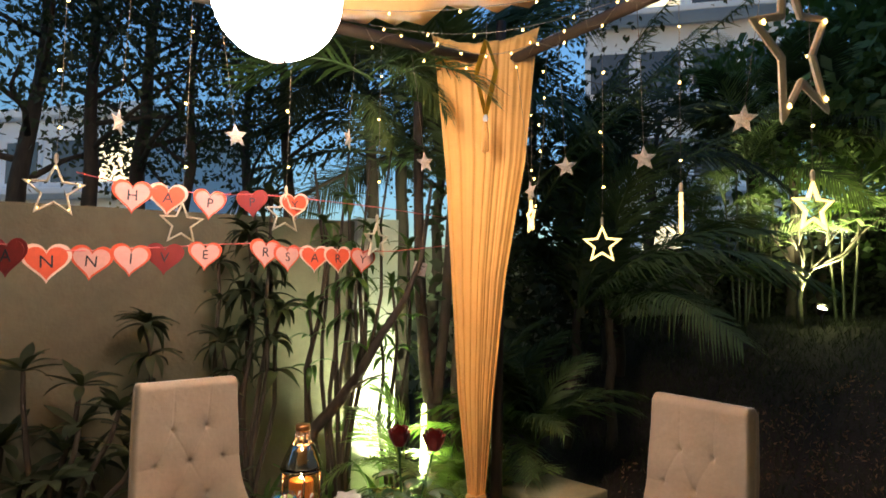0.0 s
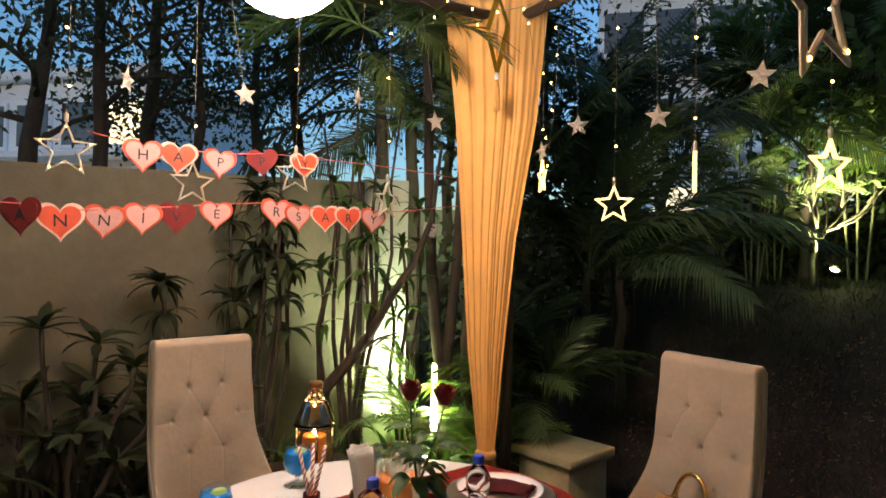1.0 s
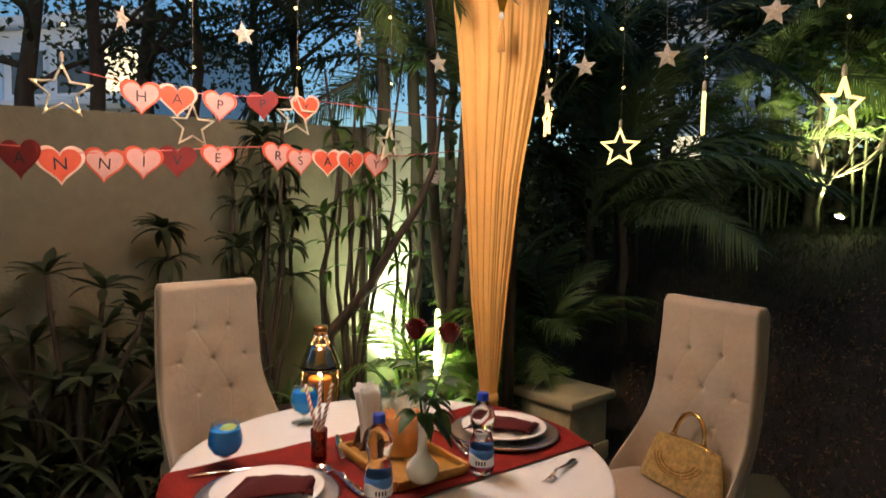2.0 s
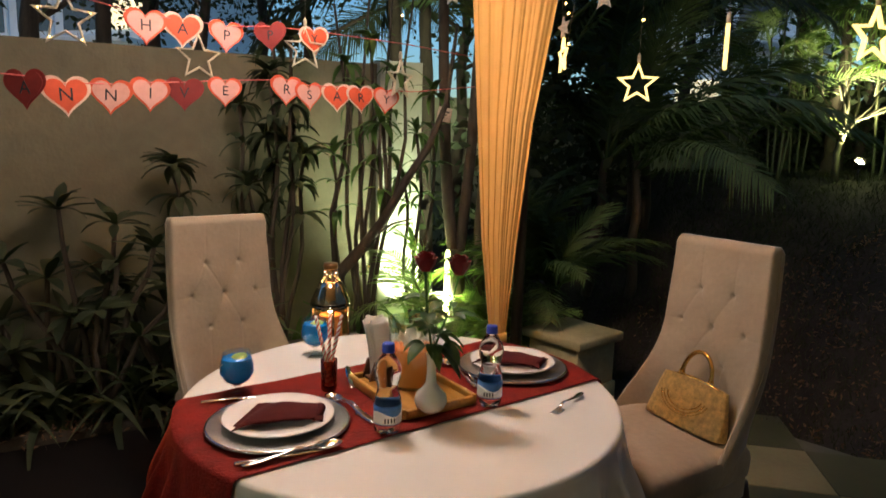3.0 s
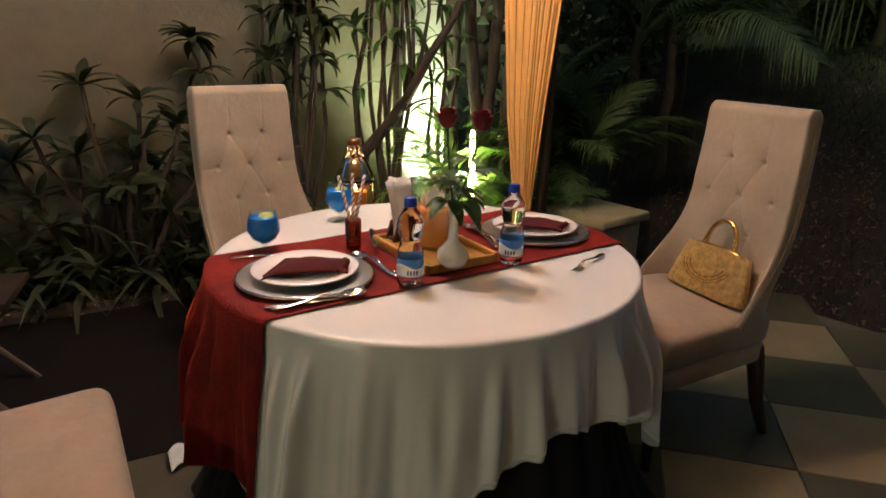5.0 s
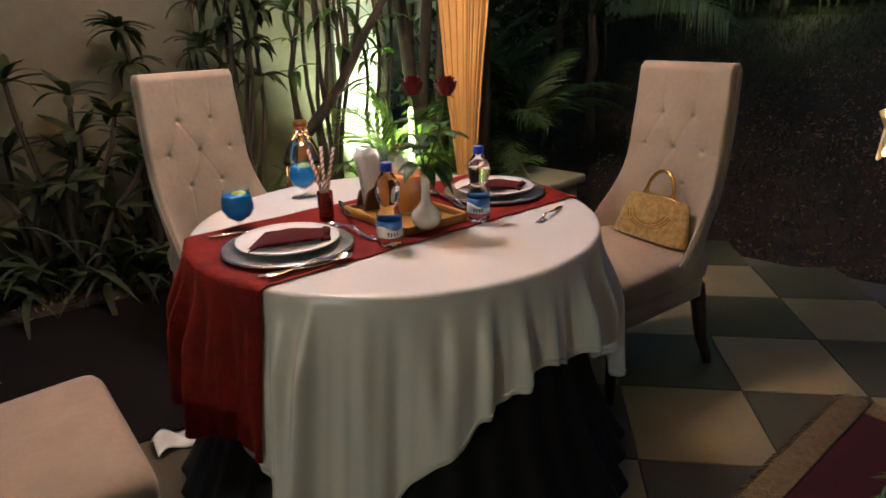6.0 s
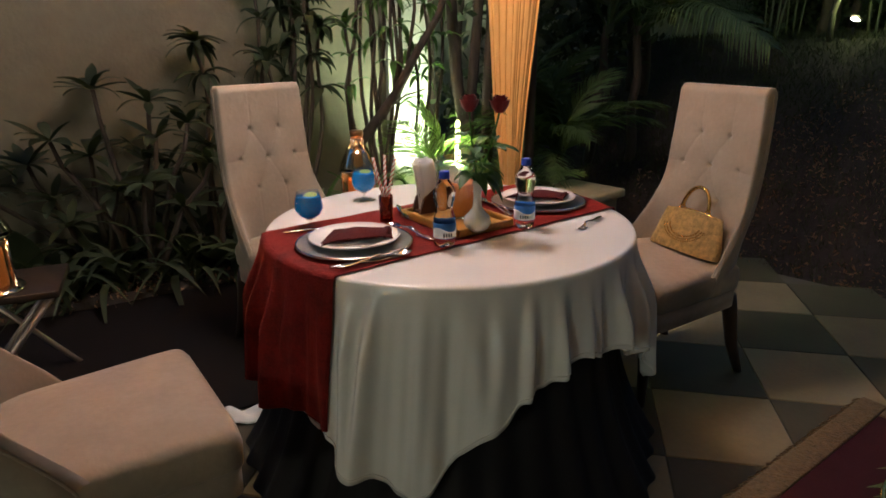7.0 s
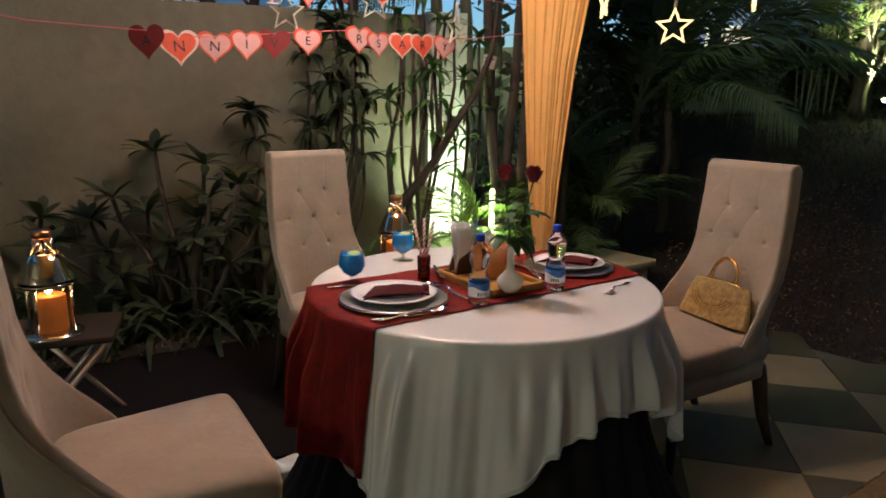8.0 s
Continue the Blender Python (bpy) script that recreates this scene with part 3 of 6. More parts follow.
M_NAPKIN = mat("maroon_napkin", (0.060, 0.007, 0.008), 0.85, vary=0.25, scale=20, fine=300, bump=0.3, bump_scale=400, spec=0.2)
M_PAPER = mat("white_paper", (0.80, 0.77, 0.74), 0.8, vary=0.05, bump=0.05)
M_TRAY = mat("varnished_wood", (0.40, 0.21, 0.05), 0.3, vary=0.65, scale=10, fine=80, stretch=(1, 0.12, 1))
M_HOLDER = mat("brown_wood", (0.10, 0.04, 0.02), 0.45, vary=0.4, scale=14, stretch=(1, 0.2, 1))
M_GLASS = thin_glass("clear_glass", (0.93, 0.97, 0.95), 0.03, 0.085)
M_PET = glass("water_filled_plastic", (0.97, 0.99, 0.99), 0.03, 1.30)
M_JAR = thin_glass("thick_clear_glass", (0.88, 0.94, 0.88), 0.05, 0.13)
M_BLUE_DRINK = mat("blue_drink", (0.004, 0.27, 0.92), 0.12, vary=0.08, bump=0.0)
M_LIME = mat("lime_slice", (0.35, 0.50, 0.12), 0.4, vary=0.2)
M_CAP = mat("blue_plastic_cap", (0.01, 0.05, 0.45), 0.35, vary=0.05, bump=0.0)
M_LABEL_B = mat("blue_label", (0.05, 0.18, 0.50), 0.35, vary=0.35, scale=30, bump=0.0)
M_LABEL_W = mat("white_label", (0.78, 0.80, 0.82), 0.35, vary=0.05, bump=0.0)
M_INK = mat("dark_print", (0.01, 0.01, 0.02), 0.5, bump=0.0)
M_STRAW_W = mat("white_straw_paper", (0.80, 0.75, 0.68), 0.6, vary=0.05)
M_STRAW_R = mat("red_straw_stripe", (0.55, 0.05, 0.03), 0.6, vary=0.1)
M_TUMBLER = thin_glass("brown_glass", (0.62, 0.27, 0.17), 0.06, 0.07)
# faint emission stands in for light through the wax, flameless jar candle too
M_CANDLE = mat("orange_wax", (0.72, 0.20, 0.035), 0.5, vary=0.12, scale=10, bump=0.06, emit=(1.0, 0.22, 0.03), emit_strength=0.07)
M_FLAME = glow("candle_flame", (1.0, 0.62, 0.25), 60)
M_PETAL = mat("red_rose_petal", (0.20, 0.004, 0.008), 0.6, vary=0.35, scale=40, sheen=0.3)
M_STEM = leaf_mat("rose_leaf", (0.03, 0.075, 0.02), 0.5)
M_WIRE = mat("clear_wire", (0.20, 0.165, 0.12), 0.5, vary=0.1)
M_STAR = mat("silver_glitter", (0.62, 0.55, 0.46), 0.45, 0.5, vary=0.35, scale=120, fine=500, bump=0.8, bump_scale=500)
M_STARPLASTIC = mat("frosted_star_plastic", (0.60, 0.52, 0.38), 0.3, vary=0.1, trans=0.25)
M_STARLIT = glow("warm_lit_star", (1.0, 0.74, 0.30), 2.0)
M_LED = glow("warm_led", (1.0, 0.62, 0.20), 10)
M_HEART_P = mat("pink_card", (0.52, 0.27, 0.24), 0.75, vary=0.1, scale=30, bump=0.05)
M_HEART_R = mat("red_card", (0.54, 0.075, 0.03), 0.7, vary=0.1, scale=30, bump=0.05)
M_HEART_D = mat("dark_red_card", (0.17, 0.010, 0.010), 0.7, vary=0.1, scale=30, bump=0.05)
M_HEART_E = mat("pale_card_edge", (0.60, 0.42, 0.35), 0.75, vary=0.05)
M_RIBBON = mat("pink_satin_ribbon", (0.55, 0.10, 0.10), 0.4, vary=0.1)
M_YELLOW = mat("yellow_fabric", (0.90, 0.62, 0.06), 0.6, vary=0.15, scale=40)
M_TAG = mat("printed_tag", (0.55, 0.42, 0.36), 0.6, vary=0.3, scale=60)


# ---- heart garland ----
def heart_outline(w, n=40):
    pts = []
    for i in range(n):
        t = 2 * math.pi * i / n
        x = 16 * math.sin(t) ** 3
        y = 13 * math.cos(t) - 5 * math.cos(2 * t) - 2 * math.cos(3 * t) - math.cos(4 * t)
        pts.append((x / 32 * w, (y + 2.5) / 32 * w))
    return pts


def plate_of(pts, y0, y1):
    """A flat card in the x-z plane."""
    n = len(pts)
    v = [(p[0], y0, p[1]) for p in pts] + [(p[0], y1, p[1]) for p in pts]
    f = [tuple(reversed(range(n))), tuple(range(n, 2 * n))] + [(i, (i + 1) % n, n + (i + 1) % n, n + i) for i in range(n)]
    return v, f


def letter_mesh(ch, size):
    cu = bpy.data.curves.new("letter", "FONT")
    cu.body, cu.size, cu.align_x, cu.align_y, cu.extrude = ch, size, "CENTER", "CENTER", 0.0006
    tmp = new("letter_curve", cu)
    dg = bpy.context.evaluated_depsgraph_get()
    me = bpy.data.meshes.new_from_object(tmp.evaluated_get(dg))
    bpy.data.objects.remove(tmp)
    me.materials.clear()
    me.materials.append(M_INK)
    return me


WALLTURN = math.degrees(math.atan2(TY, TX))
rnd_h = random.Random(12)


def heart(x, y, z, ch, style, w, turn):
    o = thing("heart_card", pose(x, y, z, 0, rnd_h.uniform(-6, 6), WALLTURN + turn), {"p": "pink paper heart with a red edge and a black letter", "r": "red paper heart with a pale edge and a black letter", "d": "dark red paper heart with a black letter"}[style],
              "decoration", "hearts on the garland")
    inner = {"p": M_HEART_P, "r": M_HEART_R, "d": M_HEART_D}[style]
    outer = {"p": M_HEART_R, "r": M_HEART_E, "d": M_HEART_D}[style]
    link("card_edge", *plate_of(heart_outline(w), 0.0, 0.0015), outer, o, smooth=False)
    link("card_face", *plate_of(heart_outline(w * 0.84), -0.0022, 0.0), inner, o, smooth=False)
    share("letter", letter_mesh(ch, w * 0.40), o, pose(0, -0.0032, 0.006, 90, 0, 0), "black printed letter")
    return o


TOP_ROW = [(-1.342, 2.552, 1.866, "H", "p", 0.155, 4), (-1.236, 2.633, 1.868, "A", "r", 0.155, -6), (-1.104, 2.736, 1.862, "P", "p", 0.148, 10), (-0.96, 2.847, 1.884, "P", "d", 0.140, -30), (-0.806, 2.966, 1.888, "Y", "r", 0.142, 5)]
LOW_ROW = [(-1.664, 2.304, 1.600, "A", "d", 0.165, -35), (-1.563, 2.381, 1.584, "N", "r", 0.170, 3), (-1.446, 2.471, 1.592, "N", "p", 0.155, -12), (-1.337, 2.556, 1.609, "I", "p", 0.150, 4), (-1.237, 2.633, 1.620, "V", "d", 0.150, -15),
           (-1.111, 2.730, 1.640, "E", "p", 0.140, 2), (-0.907, 2.888, 1.664, "R", "p", 0.148, 6), (-0.826, 2.95, 1.648, "S", "p", 0.140, 14), (-0.723, 3.03, 1.650, "A", "r", 0.146, -4), (-0.631, 3.101, 1.652, "R", "r", 0.146, 6), (-0.529, 3.179, 1.652, "Y", "p", 0.140, 4)]
for row in TOP_ROW + LOW_ROW:
    heart(*row)


def ribbon(name, pts, r=0.0025, material=None, label="", category="ribbon"):
    return tagged(link(name, *tube(pts, r, 5), material or M_RIBBON), label, category)


def lifted(row, dz):
    return [Vector((p[0], p[1], p[2] + dz)) + Vector((-NX, -NY, 0)) * -0.004 for p in row]


a0, a1 = Vector((-1.50, 2.43, 1.945)), Vector((-0.45, 3.24, 1.925))
ribbon("garland_ribbon", [a0] + lifted(TOP_ROW, 0.045) + [a1, Vector((-0.16, 3.50, 1.91))], label="thin pink ribbon carrying the upper hearts")
ribbon("garland_ribbon", [Vector((-2.7, 1.50, 1.80)), Vector((-2.0, 2.04, 1.66))] + lifted(LOW_ROW, 0.05) + [Vector((-0.4, 3.28, 1.71)), Vector((-0.14, 3.50, 1.76))], label="thin pink ribbon carrying the lower hearts")


# ---- hanging stars and light strings ----
def star_points(r, inner=0.45, n=5, turn=0.0):
    out = []
    for i in range(2 * n):
        a = math.pi / 2 + turn + math.pi * i / n
        k = r if i % 2 == 0 else r * inner
        out.append((k * math.cos(a), k * math.sin(a)))
    return out


def glitter_star(x, y, z, top, turn, r=0.055):
    o = thing("hanging_star", pose(x, y, z, 0, rnd_h.uniform(-12, 12), turn), "small silver glitter star hanging on a thread", "decoration", "small hanging stars")
    pts = star_points(r)
    n = len(pts)
    v = [(p[0], -0.002, p[1]) for p in pts] + [(p[0], 0.002, p[1]) for p in pts] + [(0, -0.012, 0), (0, 0.012, 0)]
    f = []
    for i in range(n):
        k = (i + 1) % n
        f += [(i, k, 2 * n), (n + k, n + i, 2 * n + 1), (i, n + i, n + k, k)]
    link("star_body", v, f, M_STAR, o, smooth=False)
    link("thread", *tube([(0, 0, r), (0.003, 0, r + (top - z) * 0.5), (0, 0, top - z)], 0.0012, 4), M_WIRE, o)


def star_frame(r, w=0.125, d=0.0075):
    """An open star of moulded plastic, with bevelled inner and outer edges."""
    rings = []
    for k, y in ((1.0, 0.0), (0.93, -d), (1 - w * 1.55, -d), (1 - w * 2.0, 0.0), (1 - w * 1.55, d), (0.93, d)):
        rings.append([(p[0], y, p[1]) for p in star_points(r * k, 0.45 if k > 0.9 else 0.43)])
    n = 10
    verts = [p for ring in rings for p in ring]
    faces = []
    for j in range(6):
        for i in range(n):
            faces.append((j * n + i, j * n + (i + 1) % n, ((j + 1) % 6) * n + (i + 1) % n, ((j + 1) % 6) * n + i))
    return verts, faces


def led_mesh():
    return lathe([(0.0008, -0.006), (0.0045, -0.003), (0.005, 0.002), (0.003, 0.006), (0.0008, 0.008)], 8)


LED_V, LED_F = led_mesh()
LED_ME = bpy.data.meshes.new("led")
LED_ME.from_pydata([tuple(p) for p in LED_V], [], LED_F)
LED_ME.materials.append(M_LED)


def star_light(x, y, z, top, turn, lit, r=0.118, leds=True, lean=0.0):
    o = thing("star_light", pose(x, y, z, 0, lean, turn), "open plastic star light glowing warm white" if lit else "open clear plastic star light hanging unlit", "light", "star lights")
    link("star_frame", *star_frame(r, 0.125 if lit else 0.10), M_STARLIT if lit else M_STARPLASTIC, o, smooth=False)
    link("wire", *tube([(0, 0, r), (0.004, 0, r + (top - z) * 0.4), (0, 0, top - z)], 0.0011, 4), M_WIRE, o)
    link("socket", *moved(lathe([(0.004, 0), (0.008, 0.004), (0.008, 0.03), (0.003, 0.04)], 8), pose(0, 0, r - 0.005)), M_STARPLASTIC, o)
    if leds:
        rr = random.Random(int(abs(x) * 1000))
        k = 0
        h = r + rr.uniform(0.1, 0.2)
        while h < top - z - 0.05:
            share("led", LED_ME, o, pose(0.006 * (-1) ** k, 0, h, 0, 70 * (-1) ** k, 0))
            h += rr.uniform(0.22, 0.32)
            k += 1
    if not lit and r > 0.1:
        low = z < 1.5
        for px_, pz in star_points(r * 0.78)[::1 if low else 2]:
            share("led", LED_ME, o, pose(px_, -0.010, pz, 0, 0, 0) @ Matrix.Scale(1.9 if low else 0.9 if r > 0.18 else 0.55, 4))


for x, y, z, t in ((-1.025, 2.796, 2.179, 10), (-0.603, 3.122, 2.244, 45), (-0.256, 3.39, 2.187, 5), (-1.394, 2.512, 2.165, 55)):
    glitter_star(x, y, z, 2.76, WALLTURN + t)
for x, y, z, t in ((0.456, 3.222, 2.127, -8), (0.745, 2.848, 2.083, 0), (1.019, 2.493, 2.147, -40), (0.295, 3.431, 2.041, -60)):
    glitter_star(x, y, z, 2.76, t)
for x, y, z, t in ((-1.555, 2.387, 1.864, 0), (-1.19, 2.669, 1.772, 6), (-0.84, 2.939, 1.850, -8), (-0.471, 3.224, 1.758, 22)):
    star_light(x, y, z, 2.77, WALLTURN + t, False, 0.112 if x < -1.5 else 0.098)
for x, y, z, t in ((0.297, 3.428, 1.906, -80), (0.599, 3.036, 1.731, -14), (0.855, 2.705, 1.828, 74), (1.165, 2.304, 1.797, 22)):
    star_light(x, y, z, 2.77, t, True, 0.092)
star_light(1.36, 2.06, 0.98, 2.77, 40, False, 0.14)
star_light(0.815, 1.62, 2.07, 2.80, 42, False, 0.21, True, -16)

# fairy lights wound along the beams under the cloth
fairy = thing("fairy_lights", pose(0, 0, 0), "string of warm fairy lights wound along the canopy poles", "light")


def fairy_lights():
    rr = random.Random(5)
    for e in (LE, RE):
        pts = []
        for i in range(60):
            s = 0.05 + i * 0.05
            pts.append(CORNER + e * s + Vector((0.03 * math.sin(i * 1.7), 0.03 * math.cos(i * 1.7), 2.80 + 0.045 * math.cos(i * 1.1))))
        link("wire", *tube(pts, 0.0016, 4), M_WIRE, fairy)
        for p in pts[::3]:
            share("led", LED_ME, fairy, Matrix.Translation(p + Vector((rr.uniform(-.02, .02), rr.uniform(-.02, .02), rr.uniform(-.05, 0.0)))))
    for k in range(3):
        a = CORNER + LE * (0.45 + 0.35 * k) + Vector((0, 0, 2.84))
        b = CORNER + RE * (0.55 + 0.4 * k) + Vector((0, 0, 2.82))
        pts = [a.lerp(b, i / 16) - Vector((0, 0, 0.10 * math.sin(math.pi * i / 16))) for i in range(17)]
        link("wire", *tube(pts, 0.0018, 4), M_WIRE, fairy)
        for p in pts[1::3]:
            share("led", LED_ME, fairy, Matrix.Translation(p - Vector((0, 0, 0.012))))
    pts = [CORNER + Vector((0.27, -0.16, 2.85)), CORNER + Vector((0.25, -0.18, 2.3)), CORNER + Vector((0.20, -0.17, 1.9))]
    link("wire", *tube(pts, 0.0016, 4), M_WIRE, fairy)
    for i in range(7):
        share("led", LED_ME, fairy, Matrix.Translation(pts[0].lerp(pts[2], i / 6.5) + Vector((0.01 * (-1) ** i, 0, 0))))


fairy_lights()


def tassel():
    o = thing("diamond_tassel", pose(0.055, 3.44, 2.66, 0, 0, -28), "yellow fabric diamond pendant with an orange tassel", "decoration")
    d = [(0, 0.20), (0.062, 0.03), (0.0, -0.21), (-0.062, 0.03)]
    v = [(p[0], y, p[1]) for y in (-0.024, 0.024) for k in (1.0, 0.52) for p in d]
    f = []
    for i in range(4):
        k = (i + 1) % 4
        f += [(i, k, 4 + k, 4 + i), (8 + k, 8 + i, 12 + i, 12 + k), (k, i, 8 + i, 8 + k), (4 + i, 4 + k, 12 + k, 12 + i)]
    link("diamond", v, f, M_YELLOW, o, smooth=False)
    link("bead", *moved(lathe([(0.004, 0.02), (0.012, 0.012), (0.015, -0.005), (0.010, -0.02)], 12), pose(0, 0, -0.225)), M_CHINA, o)
    strands = [tube([(0.006 * math.cos(a), 0.006 * math.sin(a), -0.245), (0.014 * math.cos(a), 0.014 * math.sin(a), -0.30), (0.016 * math.cos(a), 0.016 * math.sin(a), -0.405)], 0.004, 5) for a in [i * 0.52 for i in range(12)]]
    link("tassel_fringe", *join(*strands), M_ORANGE, o)
    link("cord", *tube([(0, 0, 0.20), (0.0, 0, 0.3)], 0.002, 5), M_WIRE, o)


tassel()


# ---- table setting ----
def on_table(x, y, z=TZ, rz=0.0):
    return pose(x, y, z, 0, 0, rz)


def charger(x, y):
    o = thing("charger_plate", on_table(x, y, TZ + 0.007), "round hammered silver charger plate on the runner", "plate", "charger plates")
    link("disc", *lathe([(0.0005, 0.0), (0.10, 0.0), (0.13, 0.004), (0.165, 0.006), (0.166, 0.009), (0.163, 0.0105), (0.132, 0.008), (0.105, 0.005), (0.0005, 0.005)], 64), M_CHARGER, o)
    link("beaded_rim", *lathe([(0.160, 0.010), (0.163, 0.0125), (0.166, 0.010), (0.163, 0.0085)], 64, True), M_SILVER, o)


def plate(x, y):
    o = thing("dinner_plate", on_table(x, y, TZ + 0.0125), "plain white china dinner plate on a charger", "plate", "dinner plates")
    link("dish", *lathe([(0.0005, 0.0), (0.075, 0.0), (0.08, 0.003), (0.098, 0.012), (0.127, 0.019), (0.1285, 0.0215), (0.126, 0.023), (0.096, 0.0165), (0.078, 0.0085), (0.0005, 0.0065)], 64), M_CHINA, o)


def napkin(x, y, rz):
    o = thing("folded_napkin", on_table(x, y, TZ + 0.030, rz) @ Matrix.Scale(0.86, 4), "maroon cloth napkin folded into a pointed pocket", "napkin", "folded napkins")

    def f(u, v):
        w = 0.112 - 0.030 * v
        a = 2 * u - 1
        puff = 0.016 * (1 - abs(a) ** 3) * math.sin(math.pi * (0.15 + 0.75 * v)) + 0.010 * smoothstep(0.3, 1.0, a) * math.sin(math.pi * v)
        return Vector((a * w + 0.020 * v + 0.012 * a * a, -0.070 + 0.128 * v + 0.030 * a * (1 - v) - 0.022 * a * a * (1 - v), 0.005 + puff + 0.002 * math.sin(9 * u + 4 * v)))
    thick(link("upper_fold", *sheet(34, 18, f), M_NAPKIN, o), 0.003)

    def g(u, v):
        a = 2 * u - 1
        return Vector((a * (0.106 - 0.034 * v), -0.058 + 0.130 * v + 0.026 * a * (1 - v), 0.0015 + 0.002 * math.sin(8 * u) ** 2))
    thick(link("lower_fold", *sheet(26, 12, g), M_NAPKIN, o), 0.0025)
    link("rolled_edge", *tube([(0.098, -0.060, 0.010), (0.112, -0.030, 0.016), (0.114, 0.005, 0.017), (0.104, 0.040, 0.012)], [0.006, 0.010, 0.010, 0.006], 10), M_NAPKIN, o)


def spoon_shape(L=0.195):
    def bowl(u, v):
        a = 2 * math.pi * u
        r = v
        x, y = 0.020 * r * math.cos(a), 0.031 * r * math.sin(a)
        return Vector((x, y + L - 0.031, 0.004 + 0.010 * r * r - 0.002))
    b = sheet(24, 7, bowl, True)
    w = [(0.0045, 0.0), (0.0085, 0.012), (0.0065, 0.04), (0.0035, 0.09), (0.003, 0.12), (0.0055, L - 0.06)]
    v, f = [], []
    for i, (h, y) in enumerate(w):
        z = 0.004 + 0.012 * smoothstep(0.06, 0.12, y) * (1 - smoothstep(0.12, 0.15, y)) + 0.004
        v += [(-h, y, z), (h, y, z), (h, y, z - 0.0022), (-h, y, z - 0.0022)]
    for i in range(len(w) - 1):
        for k in range(4):
            f.append((4 * i + k, 4 * i + (k + 1) % 4, 4 * i + 4 + (k + 1) % 4, 4 * i + 4 + k))
    f += [(3, 2, 1, 0), tuple(4 * (len(w) - 1) + k for k in range(4))]
    return b, (v, f)


def cutlery(kind, x0, y0, x1, y1, z, label):
    """From the handle's end to the tip."""
    rz = math.degrees(math.atan2(y1 - y0, x1 - x0)) - 90
    o = thing(kind, pose(x0, y0, z, 0, 0, rz), label, "cutlery", "cutlery on the table")
    L = math.hypot(x1 - x0, y1 - y0)
    if "spoon" in kind:
        b, h = spoon_shape(L)
        thick(link("bowl", *b, M_SILVER, o), 0.0015)
        link("handle", *h, M_SILVER, o)
    elif "fork" in kind:
        _, h = spoon_shape(L + 0.02)
        link("handle", *h, M_SILVER, o)
        pieces = [block(-0.0115, 0.0115, L - 0.052, L - 0.038, 0.002, 0.0042, 0.0008, 1)]
        for k in range(4):
            xx = -0.0095 + 0.0063 * k
            pieces.append(tube([(xx, L - 0.04, 0.003), (xx, L - 0.02, 0.002), (xx * 0.95, L, 0.006)], [0.0018, 0.0017, 0.0009], 6))
        link("tines", *join(*pieces), M_SILVER, o)
    else:
        link("handle", *block(-0.006, 0.006, 0.0, L * 0.48, 0.001, 0.0065, 0.002, 2), M_SILVER, o)
        v, f = sheet(3, 9, lambda u, v_: Vector(((u - 0.5) * 0.017 * (1 - 0.55 * v_ ** 4), L * 0.47 + L * 0.53 * v_, 0.003 + 0.0012 * (1 - abs(2 * u - 1)))))
        thick(link("blade", v, f, M_SILVER, o), 0.0012)


for cx, cy in ((-0.402, 1.526), (0.130, 2.050)):
    charger(cx, cy)
    plate(cx, cy)
napkin(-0.402, 1.530, 12)
napkin(0.128, 2.055, -20)
ZC = TZ + 0.006
cutlery("spoon", -0.395, 1.312, -0.228, 1.452, ZC, "steel serving spoon lying by the plate")
cutlery("knife", -0.415, 1.322, -0.255, 1.425, ZC, "steel table knife lying by the plate")
cutlery("spoon", -0.180, 1.563, -0.344, 1.713, ZC, "steel spoon lying on the red runner")
cutlery("fork", -0.345, 1.735, -0.200, 1.590, ZC, "steel fork lying on the red runner")
cutlery("spoon", 0.036, 1.849, -0.086, 2.063, ZC, "steel spoon lying beside the tray")
cutlery("fork", -0.055, 2.03, 0.045, 1.868, ZC, "steel fork lying beside the tray")
cutlery("fork", 0.326, 1.876, 0.239, 1.715, TZ + 0.001, "steel fork lying on the white cloth")
cutlery("knife", -0.640, 1.605, -0.48, 1.70, ZC, "steel knife lying at the runner's edge")
cutlery("knife", -0.284, 1.736, -0.347, 1.904, TZ + 0.022, "steel knife leaning on the tray's rim")


def tray():
    o = thing("wooden_tray", on_table(-0.137, 1.785, TZ + 0.0065, math.degrees(math.atan2(0.66, 0.75))), "small varnished wooden serving tray on the runner", "tray")
    link("base", *block(-0.10, 0.10, -0.145, 0.145, 0, 0.010, 0.002), M_TRAY, o)
    for x in (-1, 1):
        link("rim", *block(x * 0.106 - 0.006, x * 0.106 + 0.006, -0.15, 0.15, 0, 0.026, 0.003), M_TRAY, o)
        link("rim", *block(-0.0995, 0.0995, x * 0.149 - 0.006, x * 0.149 + 0.006, 0, 0.024, 0.003), M_TRAY, o)


tray()
ZT = TZ + 0.017


